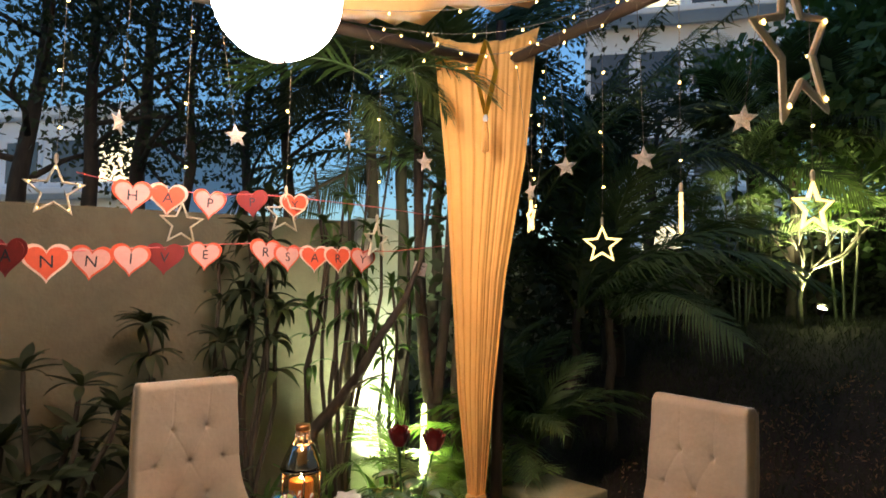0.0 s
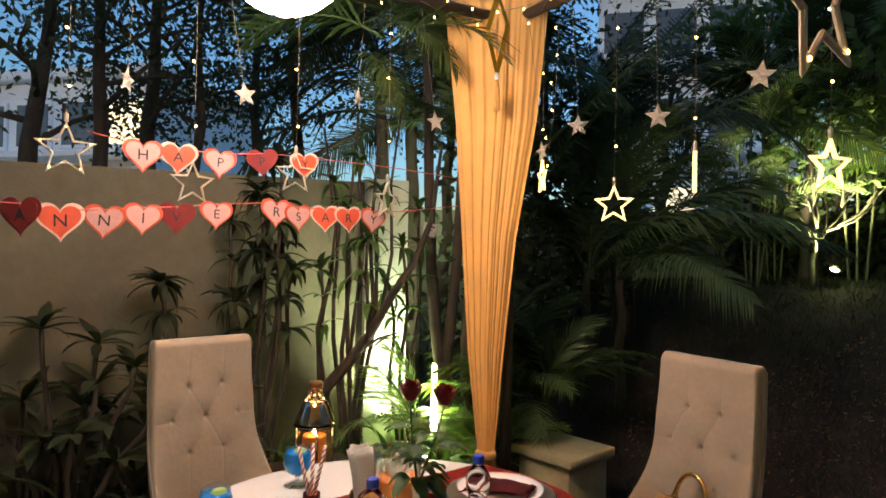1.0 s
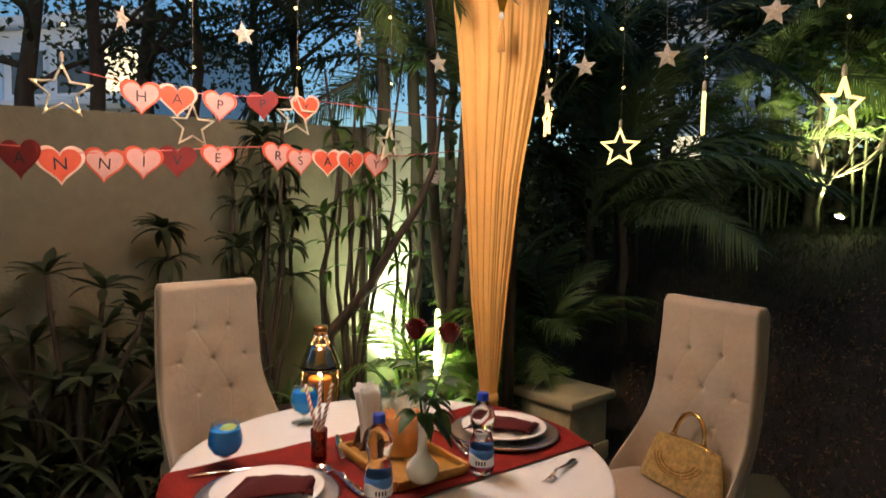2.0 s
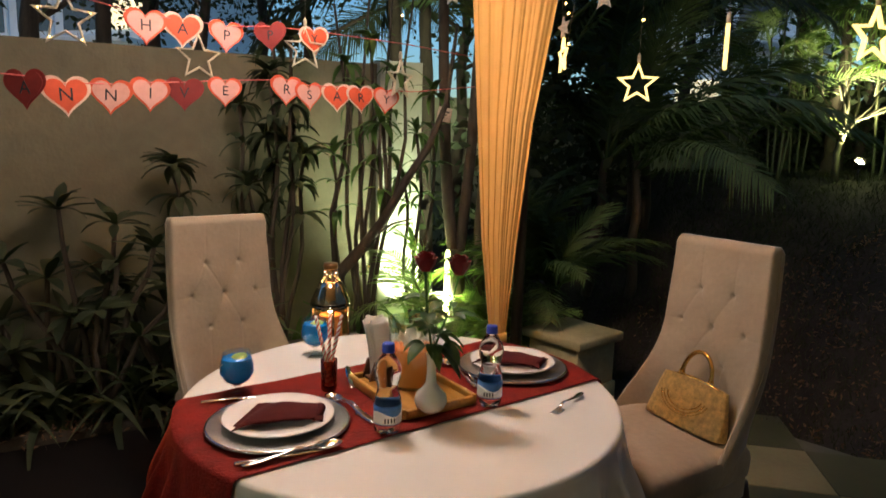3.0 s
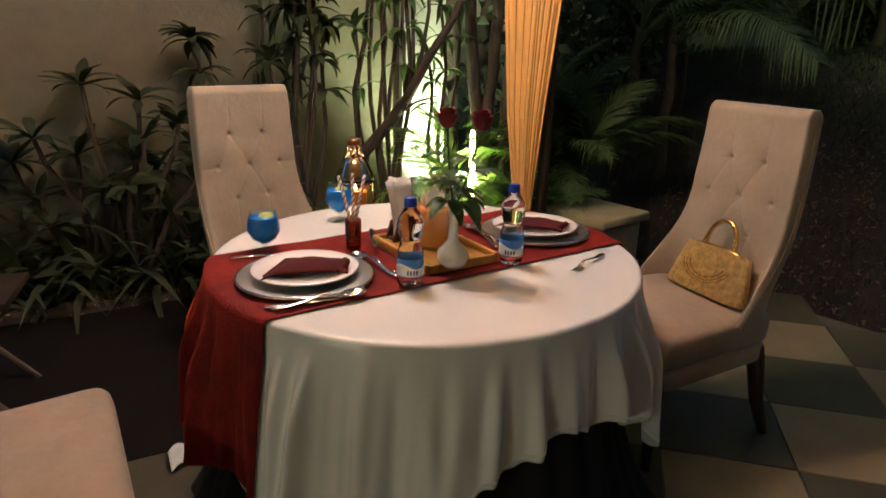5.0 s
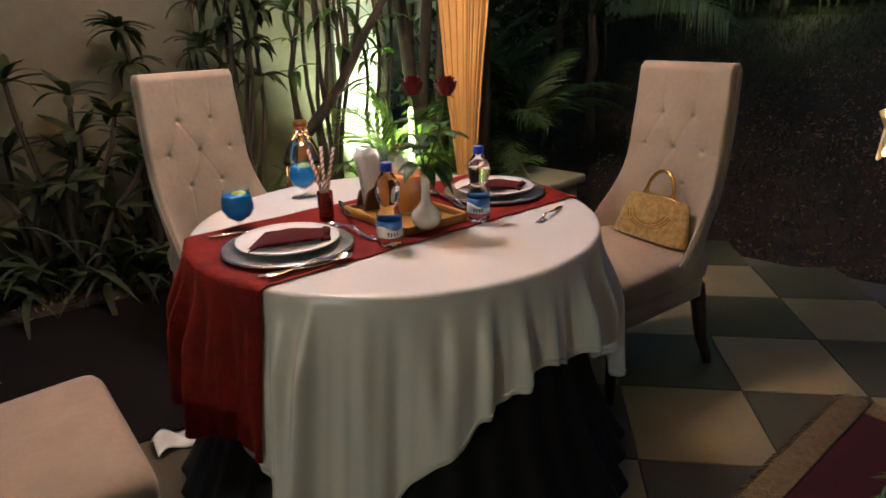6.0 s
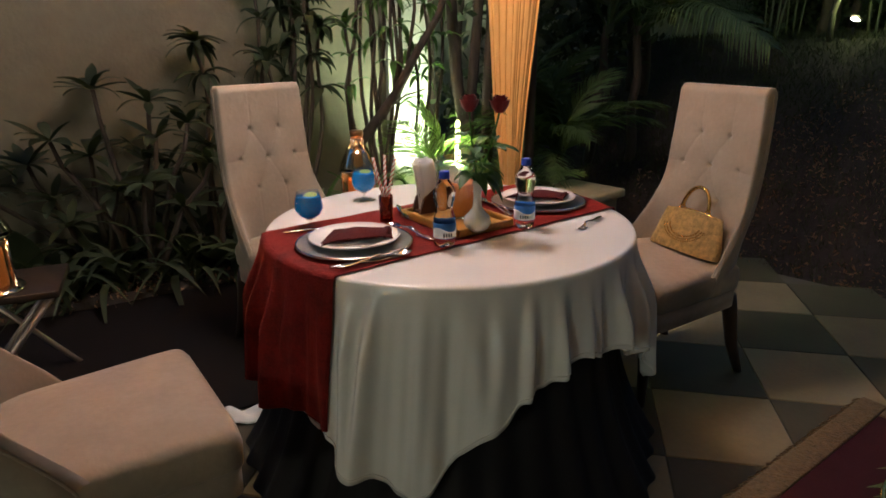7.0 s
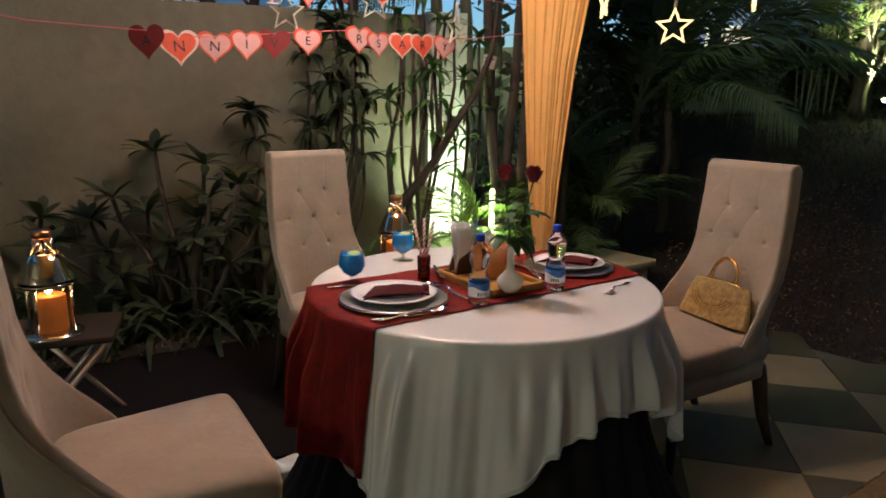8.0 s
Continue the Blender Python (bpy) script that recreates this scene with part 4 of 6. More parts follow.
def bottle(x, y, rz, z=TZ):
    o = thing("water_bottle", on_table(x, y, z, rz), "clear plastic water bottle with a blue screw cap", "bottle", "water bottles")
    prof = [(0.0005, 0.006), (0.018, 0.002), (0.028, 0.004), (0.0305, 0.012), (0.031, 0.022), (0.0315, 0.045), (0.0315, 0.082), (0.0305, 0.088), (0.0270, 0.098), (0.0228, 0.110), (0.0245, 0.122), (0.0300, 0.136), (0.0315, 0.145),
            (0.0310, 0.155), (0.0275, 0.168), (0.0205, 0.181), (0.0145, 0.191), (0.0125, 0.196), (0.0125, 0.201)]
    v, f = lathe(prof, 40)
    v = [Vector(p) for p in v]
    for p in v:
        a = math.atan2(p.y, p.x)
        if p.z < 0.02:
            k = 1 - 0.10 * (0.5 + 0.5 * math.cos(5 * a)) * (1 - p.z / 0.02)
            p.x, p.y = p.x * k, p.y * k
            p.z = p.z + 0.006 * (0.5 + 0.5 * math.cos(5 * a)) * (1 - p.z / 0.02)
        elif 0.09 < p.z < 0.17:
            k = 1 + 0.035 * math.sin(p.z * 420) + 0.02 * math.sin(8 * a)
            p.x, p.y = p.x * k, p.y * k
    link("body", v, f, M_PET, o)
    link("cap", *lathe([(0.0005, 0.216), (0.0125, 0.216), (0.0142, 0.2145), (0.0145, 0.200), (0.0150, 0.1985), (0.0150, 0.196), (0.0005, 0.196)], 30), M_CAP, o, "blue ridged cap")

    def strip(z0, z1, r, a0, a1, wave=0.0):
        return sheet(30, 6, lambda u, w: Vector((r * math.cos(a0 + (a1 - a0) * u), r * math.sin(a0 + (a1 - a0) * u), z0 + (z1 - z0) * w + (wave * math.sin(u * 7) * (1 if w > 0.5 else 0)))))
    thick(link("label", *strip(0.030, 0.074, 0.0322, 0, 2 * math.pi), M_LABEL_B, o, "blue printed label"), 0.0003)
    thick(link("label_band", *strip(0.032, 0.056, 0.0326, -2.9, 0.0, 0.006), M_LABEL_W, o, "white wave on the label"), 0.0003)
    for k in range(4):
        a = -1.75 + 0.22 * k
        thick(link("label_mark", *strip(0.036, 0.047, 0.0329, a, a + 0.12), M_INK, o, "dark bars of lettering"), 0.0002)


bottle(-0.147, 1.545, 10)
bottle(0.078, 1.752, -15)


def goblet(x, y):
    o = thing("goblet", on_table(x, y, TZ), "stemmed glass filled with bright blue drink and lime", "glass", "goblets of blue drink")
    link("bowl", *lathe([(0.0005, 0.026), (0.014, 0.029), (0.033, 0.042), (0.0435, 0.062), (0.0425, 0.084), (0.0365, 0.108), (0.0350, 0.118), (0.0338, 0.118), (0.0352, 0.107), (0.0410, 0.083), (0.0420, 0.062), (0.031, 0.043), (0.013, 0.031), (0.0005, 0.029)], 40), M_GLASS, o)
    link("stem", *lathe([(0.041, 0.0), (0.041, 0.002), (0.014, 0.005), (0.006, 0.009), (0.0050, 0.020), (0.009, 0.0255), (0.0005, 0.0258)], 36), M_GLASS, o)
    link("drink", *lathe([(0.0005, 0.0295), (0.0135, 0.0315), (0.0318, 0.0435), (0.0426, 0.0625), (0.0416, 0.083), (0.0372, 0.101), (0.0370, 0.102), (0.0005, 0.102)], 40), M_BLUE_DRINK, o, "bright blue liquid")
    link("lime_slice", *moved(lathe([(0.0005, -0.002), (0.019, -0.002), (0.021, 0.0), (0.019, 0.002), (0.0005, 0.002)], 20), pose(0.006, 0.004, 0.1035, 10, 0, 0)), M_LIME, o)


goblet(-0.586, 1.697)
goblet(-0.498, 2.062)


def straw_cup(x, y):
    o = thing("straw_tumbler", on_table(x, y, TZ + 0.006), "narrow brown glass tumbler holding striped paper straws", "tumbler")
    link("glass", *lathe([(0.0005, 0.0), (0.020, 0.0), (0.0215, 0.004), (0.0225, 0.085), (0.0212, 0.085), (0.0195, 0.008), (0.0005, 0.008)], 28), M_TUMBLER, o)
    for k, (dx, dy, h) in enumerate(((-0.034, -0.01, 0.205), (-0.002, 0.012, 0.21), (0.036, -0.004, 0.21))):
        a, b = Vector((-dx * 0.25, -dy * 0.25, 0.01)), Vector((dx, dy, h))
        s = link("straw", *tube([a, b], 0.0042, 10), M_STRAW_W, o, "white paper straw with red stripes")
        d = (b - a).normalized()
        u = d.cross(Vector((0, 1, 0.2))).normalized()
        w = d.cross(u)
        L = (b - a).length
        for ph in (0.0, math.pi):
            pts = [a + d * (L * i / 70) + (u * math.cos(ph + i * 0.55) + w * math.sin(ph + i * 0.55)) * 0.0038 for i in range(71)]
            link("stripe", *tube(pts, 0.0019, 5), M_STRAW_R, s)


straw_cup(-0.357, 1.765)


def hurricane(x, y):
    o = thing("candle_jar", on_table(x, y, ZT), "clear glass jar with an orange pillar candle inside", "candle holder")
    link("glass", *lathe([(0.0005, 0.0), (0.060, 0.0), (0.063, 0.004), (0.064, 0.08), (0.065, 0.15), (0.068, 0.185), (0.0665, 0.185), (0.0632, 0.15), (0.062, 0.008), (0.0005, 0.006)], 44), M_JAR, o)
    link("candle", *lathe([(0.0005, 0.008), (0.058, 0.008), (0.059, 0.012), (0.059, 0.105), (0.056, 0.110), (0.03, 0.108), (0.0005, 0.106)], 36), M_CANDLE, o, "orange wax pillar")
    link("tealight", *moved(lathe([(0.0005, 0.0), (0.019, 0.0), (0.0195, 0.012), (0.018, 0.012), (0.017, 0.006), (0.0005, 0.006)], 24), pose(0.015, -0.02, 0.110)), M_CHINA, o, "white tealight cup")


hurricane(-0.140, 1.825)


def lotus_candle(x, y, z):
    o = thing("lotus_candle", pose(x, y, z) @ Matrix.Scale(1.35, 4), "small white lotus-shaped candle in the glass jar", "candle")
    for ring, (n, r, h, tilt) in enumerate(((4, 0.010, 0.040, 6), (6, 0.018, 0.036, 26), (7, 0.024, 0.030, 46))):
        for i in range(n):
            v, f = sheet(5, 6, lambda u, w, r_=r, h_=h: Vector(((u - 0.5) * 0.022 * math.sin(math.pi * (0.15 + 0.83 * w)), -r_ * 0.5 - 0.004 * math.sin(math.pi * w), h_ * w)))
            link("petal", v, f, M_CHINA, o, m=Matrix.Rotation(2 * math.pi * i / n + ring * 0.4, 4, "Z") @ Matrix.Rotation(radians(tilt), 4, "X"))


lotus_candle(-0.150, 1.850, ZT + 0.108)


def napkin_holder(x, y):
    o = thing("napkin_holder", on_table(x, y, ZT, 42), "brown wooden holder with folded white paper napkins", "napkin holder")
    for s in (-1, 1):
        link("side", *plate_of([(-0.055, 0.0), (0.055, 0.0), (0.038, 0.05), (0.0, 0.078), (-0.038, 0.05)], s * 0.022 - 0.004, s * 0.022 + 0.004), M_HOLDER, o, smooth=False)
    link("base", *block(-0.05, 0.05, -0.0175, 0.0175, 0.0, 0.008, 0.001), M_HOLDER, o)
    for k in range(6):
        off = -0.014 + 0.0055 * k

        def leaf(u, v, o_=off, k_=k):
            a = 2 * u - 1
            x = a * (0.034 - 0.006 * v) - 0.028 * v * v + 0.006 * math.sin(k_ * 1.9) * v
            y = o_ * (1 + 0.5 * v) - 0.010 * (1 - a * a) * (1 if k_ < 3 else -1) + 0.002 * math.sin(5 * v + k_)
            return Vector((x, y, 0.009 + (0.160 + 0.008 * math.sin(k_ * 2.1)) * v + 0.004 * math.sin(3 * a + k_) * v))
        thick(link("paper_napkin", *sheet(9, 10, leaf), M_PAPER, o), 0.0012)


napkin_holder(-0.232, 1.868)
cup = thing("sauce_cup", on_table(-0.268, 1.985, TZ), "small white china sauce cup behind the tray", "cup")
link("cup_body", *lathe([(0.0005, 0.0), (0.018, 0.0), (0.024, 0.03), (0.027, 0.055), (0.0255, 0.055), (0.022, 0.03), (0.016, 0.004), (0.0005, 0.004)], 28), M_CHINA, cup)


def vase(x, y):
    o = thing("bud_vase", on_table(x, y, ZT), "white china bud vase with a slender neck", "vase")
    link("vase_body", *lathe([(0.0005, 0.0), (0.022, 0.0), (0.034, 0.010), (0.041, 0.026), (0.038, 0.043), (0.024, 0.058), (0.0135, 0.072), (0.0115, 0.10), (0.012, 0.135), (0.015, 0.146), (0.0135, 0.146), (0.010, 0.13), (0.0095, 0.075), (0.0005, 0.07)], 36), M_CREAM, o)


vase(-0.062, 1.652)


def rose(px_, py_, pz, bx, by, bz, label, seed, sway):
    """A long-stemmed rose from the vase's neck to its bloom."""
    rr = random.Random(seed)
    o = thing("rose", pose(px_, py_, pz), label, "flower", "roses in the vase")
    b = Vector((bx - px_, by - py_, bz - pz))
    pts = [Vector((0, 0, -0.06)), Vector((0, 0, 0.0)), b * 0.4 + Vector((sway, 0, 0)), b * 0.75 + Vector((sway * 0.8, 0.004, 0)), b]
    link("stem", *tube(pts, [0.003, 0.003, 0.0028, 0.0026, 0.003], 8), M_STEM, o)
    for ring, (n, r, h, tilt) in enumerate(((3, 0.008, 0.052, 5), (4, 0.014, 0.052, 10), (5, 0.019, 0.049, 18), (5, 0.024, 0.042, 34))):
        for i in range(n):
            a = 360 * i / n + ring * 37 + rr.uniform(-8, 8)
            v, f = sheet(7, 6, lambda u, v_, r_=r, h_=h: Vector((r_ * math.sin((u - 0.5) * 2.1) * (0.35 + 0.75 * math.sin(math.pi * min(0.72, v_ * 0.72 + 0.06))), -r_ * math.cos((u - 0.5) * 2.1) * (0.5 + 0.5 * v_), h_ * v_ * (1 - 0.10 * abs(2 * u - 1)) - 0.004 * v_ ** 6)))
            link("petal", v, f, M_PETAL, o, m=Matrix.Translation(b) @ Matrix.Rotation(radians(a), 4, "Z") @ Matrix.Rotation(radians(tilt * 0.28), 4, "X"))
    for i in range(5):
        v, f = sheet(3, 5, lambda u, v_: Vector(((u - 0.5) * 0.010 * (1 - v_), -0.010 - 0.016 * v_, -0.002 + 0.006 * v_ - 0.016 * v_ * v_)))
        link("sepal", v, f, M_STEM, o, m=Matrix.Translation(b) @ Matrix.Rotation(radians(72 * i), 4, "Z"))
    for i, (t, az, ln, dr) in enumerate(((0.10, 200, 0.062, 0.9), (0.30, 60, 0.066, 0.4), (0.48, 240, 0.064, 0.5), (0.02, 300, 0.062, 1.3), (0.64, 120, 0.058, 0.6), (0.20, 330, 0.064, 0.8))):
        az += seed * 40
        base = pts[1].lerp(b, t)
        for j in (-1, 0, 1):
            L = ln * (1.0 if j == 0 else 0.72)
            v, f = sheet(5, 8, lambda u, v_, L_=L, dr_=dr: Vector((L_ * v_ + 0.02, (u - 0.5) * L_ * 0.62 * math.sin(math.pi * (0.06 + 0.92 * v_)) ** 0.8, 0.02 * v_ - dr_ * L_ * v_ * v_ + 0.006 * abs(2 * u - 1))))
            link("leaf", v, f, M_STEM, o, m=Matrix.Translation(base + Vector((sway * 0.7, 0, 0))) @ Matrix.Rotation(radians(az + j * 42), 4, "Z"))


rose(-0.062, 1.652, ZT + 0.15, -0.090, 1.700, 1.125, "red rose on a straight leafy stem in the vase", 1, -0.004)
rose(-0.060, 1.652, ZT + 0.15, -0.003, 1.672, 1.125, "red rose bending sideways on a leafy stem", 3, 0.004)


# ---- candle lanterns and side tables ----
def lantern(x, y, z, rz):
    o = thing("candle_lantern", pose(x, y, z, 0, 0, rz) @ Matrix.Diagonal((1.22, 1.22, 1.0, 1.0)), "chrome and glass candle lantern with a lit orange candle", "lantern", "candle lanterns")
    n = 4
    ang = [2 * math.pi * i / n for i in range(n)]
    link("base", *lathe([(0.0005, 0.0), (0.088, 0.0), (0.090, 0.006), (0.086, 0.014), (0.078, 0.020), (0.0005, 0.020)], 36), M_CHROME, o)
    link("upper_ring", *lathe([(0.070, 0.205), (0.080, 0.205), (0.083, 0.212), (0.078, 0.220), (0.070, 0.220)], 36, True), M_CHROME, o)
    for a in ang:
        link("frame_bar", *tube([(0.073 * math.cos(a), 0.073 * math.sin(a), 0.018), (0.073 * math.cos(a), 0.073 * math.sin(a), 0.208)], 0.0045, 6), M_CHROME, o)
        b = a + math.pi / n
        w = 2 * 0.071 * math.sin(math.pi / n) / 2 - 0.004
        link("pane", *block(-0.0012, 0.0012, -w + 0.001, w - 0.001, 0.022, 0.204), M_GLASS, o, smooth=False, m=Matrix.Rotation(b, 4, "Z") @ Matrix.Translation((0.0515, 0, 0)))
    link("roof", *lathe([(0.082, 0.218), (0.080, 0.232), (0.070, 0.262), (0.056, 0.300), (0.045, 0.328), (0.042, 0.330), (0.053, 0.300), (0.067, 0.262), (0.077, 0.232), (0.079, 0.218)], 16, True), M_CHROME, o, "faceted chrome cone")
    for i in range(8):
        a = 2 * math.pi * i / 8
        link("vent_bar", *tube([(0.040 * math.cos(a), 0.040 * math.sin(a), 0.326), (0.028 * math.cos(a), 0.028 * math.sin(a), 0.352), (0.023 * math.cos(a), 0.023 * math.sin(a), 0.392)], 0.0045, 5), M_CHROME, o)
    link("collar", *lathe([(0.0005, 0.388), (0.024, 0.388), (0.029, 0.393), (0.029, 0.412), (0.026, 0.420), (0.0005, 0.420)], 24), M_COPPER, o, "copper-coloured cap")
    link("candle", *lathe([(0.0005, 0.021), (0.046, 0.021), (0.047, 0.025), (0.047, 0.158), (0.043, 0.163), (0.03, 0.158), (0.0005, 0.156)], 30), M_CANDLE, o, "orange wax pillar candle")
    link("flame", *moved(lathe([(0.0005, -0.004), (0.006, 0.003), (0.009, 0.012), (0.007, 0.022), (0.003, 0.034), (0.0005, 0.042)], 12), pose(0, 0, 0.170) @ Matrix.Scale(1.35, 4)), M_FLAME, o)


def side_table(x, y, rz, h=0.45):
    o = thing("side_table", pose(x, y, 0, 0, 0, rz), "dark side table with crossed gold metal legs", "table", "side tables")
    link("tabletop", *block(-0.20, 0.20, -0.17, 0.17, h - 0.028, h, 0.004), M_DARKWOOD, o)
    for sx in (-1, 1):
        for sy in (-1, 1):
            link("leg", *tube([(sx * 0.17, sy * (0.138 if sx > 0 else 0.160), h - 0.028), (-sx * 0.17, sy * (0.138 if sx > 0 else 0.160), 0.0)], 0.014, 4), M_LEG, o, "slanting rose-gold metal leg")


side_table(-1.88, 1.905, 30)
side_table(-0.78, 3.15, 38)
lantern(-1.862, 1.832, 0.45, 10)
lantern(-0.785, 3.137, 0.45, 25)


# ---- handbag ----
def handbag():
    o = thing("handbag", pose(0.726, 2.337, 0.522, -14, 0, -56.5), "gold woven evening handbag lying on the chair seat", "bag")

    def shell(u, v):
        a = 2 * math.pi * u
        k = 1 - 0.16 * v ** 1.4
        x = 0.160 * k * math.copysign(abs(math.cos(a)) ** 0.55, math.cos(a))
        y = (0.052 * (1 - 0.78 * v ** 1.2) + 0.004) * math.copysign(abs(math.sin(a)) ** 0.7, math.sin(a))
        sag = 0.014 * math.cos(x * 9) * v
        return Vector((x, y, 0.002 + 0.150 * v + sag - 0.012))
    v, f = sheet(72, 24, shell, True)
    f.append(tuple(reversed(range(72))))
    link("body", v, f, M_BAG, o)
    link("clasp_frame", *tube([(-0.128, 0, 0.136), (-0.07, -0.004, 0.150), (0, -0.005, 0.154), (0.07, -0.004, 0.150), (0.128, 0, 0.136)], 0.0065, 8), M_GOLD, o)
    pts = [(0.062 * math.cos(math.pi * i / 18), -0.004, 0.160 + 0.088 * math.sin(math.pi * i / 18)) for i in range(19)]
    link("handle", *tube(pts, 0.0075, 10), M_GOLD, o, "arched gold handle")
    for s in (-1, 1):
        link("ring", *moved(lathe([(0.012, -0.003), (0.015, 0), (0.012, 0.003), (0.009, 0)], 14, True), pose(s * 0.062, -0.004, 0.158, 90, 0, 0)), M_GOLD, o)
    for k, (r, dz) in enumerate(((0.055, 0.10), (0.066, 0.10), (0.075, 0.10))):
        for i in range(26):
            a = math.pi * (1.08 + 0.84 * i / 25)
            x, z = r * 1.35 * math.cos(a), dz + r * 0.95 * math.sin(a)
            vv = z / 0.15
            y = -(0.052 * (1 - 0.78 * max(0, vv) ** 1.2) + 0.004) - 0.001
            share("bead", BEAD_ME, o, pose(x, y, z))


bead_v, bead_f = lathe([(0.0004, -0.003), (0.0026, -0.0015), (0.003, 0.0), (0.0026, 0.0015), (0.0004, 0.003)], 6)
BEAD_ME = bpy.data.meshes.new("bead")
BEAD_ME.from_pydata([tuple(p) for p in bead_v], [], bead_f)
BEAD_ME.materials.append(M_GOLD)
handbag()

# ---- satin scrap on the floor ----
def satin(u, v):
    return Vector(((u - 0.5) * 0.16, (v - 0.5) * 0.10 + 0.02 * math.sin(5 * u), 0.012 + 0.045 * abs(math.sin(3.1 * u + 2 * v)) * (1 - abs(2 * v - 1)) + 0.01 * math.sin(9 * u)))


scrap = link("satin_sash", *sheet(20, 14, satin), M_CLOTH, m=pose(-0.915, 1.765, 0.003, 0, 0, 40))
tagged(scrap, "crumpled white satin sash lying on the tiles", "cloth")
thick(scrap, 0.003)


# ---- low table with maroon cloth ----
def low_table():
    rz = 42.6
    o = thing("low_table", pose(0.51, 1.0, 0, 0, 0, rz), "low table under a maroon cloth with woven gold trim", "table")
    link("tabletop", *block(-0.45, 0.605, -0.60, -0.015, 0.36, 0.413, 0.006), M_DARKWOOD, o)
    for x in (-0.4, 0.56):
        for y in (-0.55, -0.07):
            link("leg", *block(x - 0.025, x + 0.025, y - 0.025, y + 0.025, 0, 0.36, 0.004), M_DARKWOOD, o)
    c = thing("maroon_table_cloth", pose(0.51, 1.0, 0.4135, 0, 0, rz), "maroon cloth with a woven gold border on the low table", "tablecloth")
    link("cloth", *block(-0.45, 0.56, -0.60, -0.06, 0, 0.006, 0.002), M_MAROON, c)
    link("gold_border", *block(-0.45, 0.62, -0.0595, 0.0, -0.001, 0.010, 0.004), M_TRIM, c, "woven gold border")
    link("gold_border", *block(0.5605, 0.62, -0.60, -0.060, -0.001, 0.0095, 0.004), M_TRIM, c, "woven gold border")
    rr = random.Random(6)
    for k in range(150):
        if k < 100:
            p, q = Vector((-0.42 + 0.0104 * k, -0.002, 0.004)), Vector((0.010 * rr.uniform(-1, 1), 0.018, -0.012))
        else:
            p, q = Vector((0.618, -0.012 * (k - 100), 0.004)), Vector((0.018, 0.010 * rr.uniform(-1, 1), -0.012))
        link("fringe_thread", *tube([p, p + q * 0.5 + Vector((0, 0, 0.003)), p + q * rr.uniform(0.8, 1.3)], 0.0016, 4), M_TRIM, c)
    d = thing("flower_bowl", pose(0.51, 1.0, 0.420, 0, 0, rz) @ pose(0.26, -0.27, 0), "golden leaf-shaped bowl with white flowers and greens", "bowl")

    def bowl(u, v):
        a = 2 * math.pi * u
        r = v
        return Vector((0.16 * r * math.cos(a), 0.085 * r * math.sin(a), 0.045 * r ** 2.2 + 0.02 * r * r * math.cos(a) ** 4))
    thick(link("bowl", *sheet(40, 10, bowl, True), M_GOLD, d), 0.003)
    rr = random.Random(4)
    for k in range(9):
        fx, fy = rr.uniform(-0.09, 0.13), rr.uniform(-0.05, 0.06)
        fl = []
        for i in range(6):
            v, f = sheet(4, 5, lambda u, w: Vector(((u - 0.5) * 0.018 * math.sin(math.pi * (0.1 + 0.85 * w)), 0.026 * w, 0.012 * w * (1.3 - w))))
            fl.append(moved((v, f), Matrix.Rotation(radians(60 * i + 20 * k), 4, "Z")))
        link("flower", *moved(join(*fl), pose(fx, fy, 0.045 + rr.uniform(0, 0.02), rr.uniform(-30, 30), rr.uniform(-30, 30), 0)), M_CHINA, d, "white blossom")
    for k in range(14):
        v, f = sheet(3, 6, lambda u, w: Vector(((u - 0.5) * 0.02 * math.sin(math.pi * (0.05 + 0.93 * w)), 0.09 * w, 0.03 * w - 0.05 * w * w)))
        link("leaf", *moved((v, f), pose(rr.uniform(-.08, .08), rr.uniform(-.03, .03), 0.045, 0, 0, rr.uniform(0, 360))), M_LEAF, d)


low_table()

# ---- plants ----
def mesh_of(name, verts, faces, material):
    me = bpy.data.meshes.new(name)
    me.from_pydata([tuple(map(float, v)) for v in verts], [], [tuple(map(int, f)) for f in faces])
    me.materials.append(material)
    me.polygons.foreach_set("use_smooth", [True] * len(me.polygons))
    return me


def blade_mesh(name, L, W, droop, material, seg=8, lift=0.5, fold=0.25, tip=0.9):
    """A single long leaf along +y that rises and then droops, folded along its midrib."""
    v, f = sheet(3, seg, lambda u, w: Vector(((u - 0.5) * W * math.sin(math.pi * (0.12 + 0.87 * w ** tip)), L * (w - 0.18 * droop * w * w), L * (lift * w - droop * w * w) + fold * W * abs(2 * u - 1) * 0.5)))
    return mesh_of(name, v, f, material)


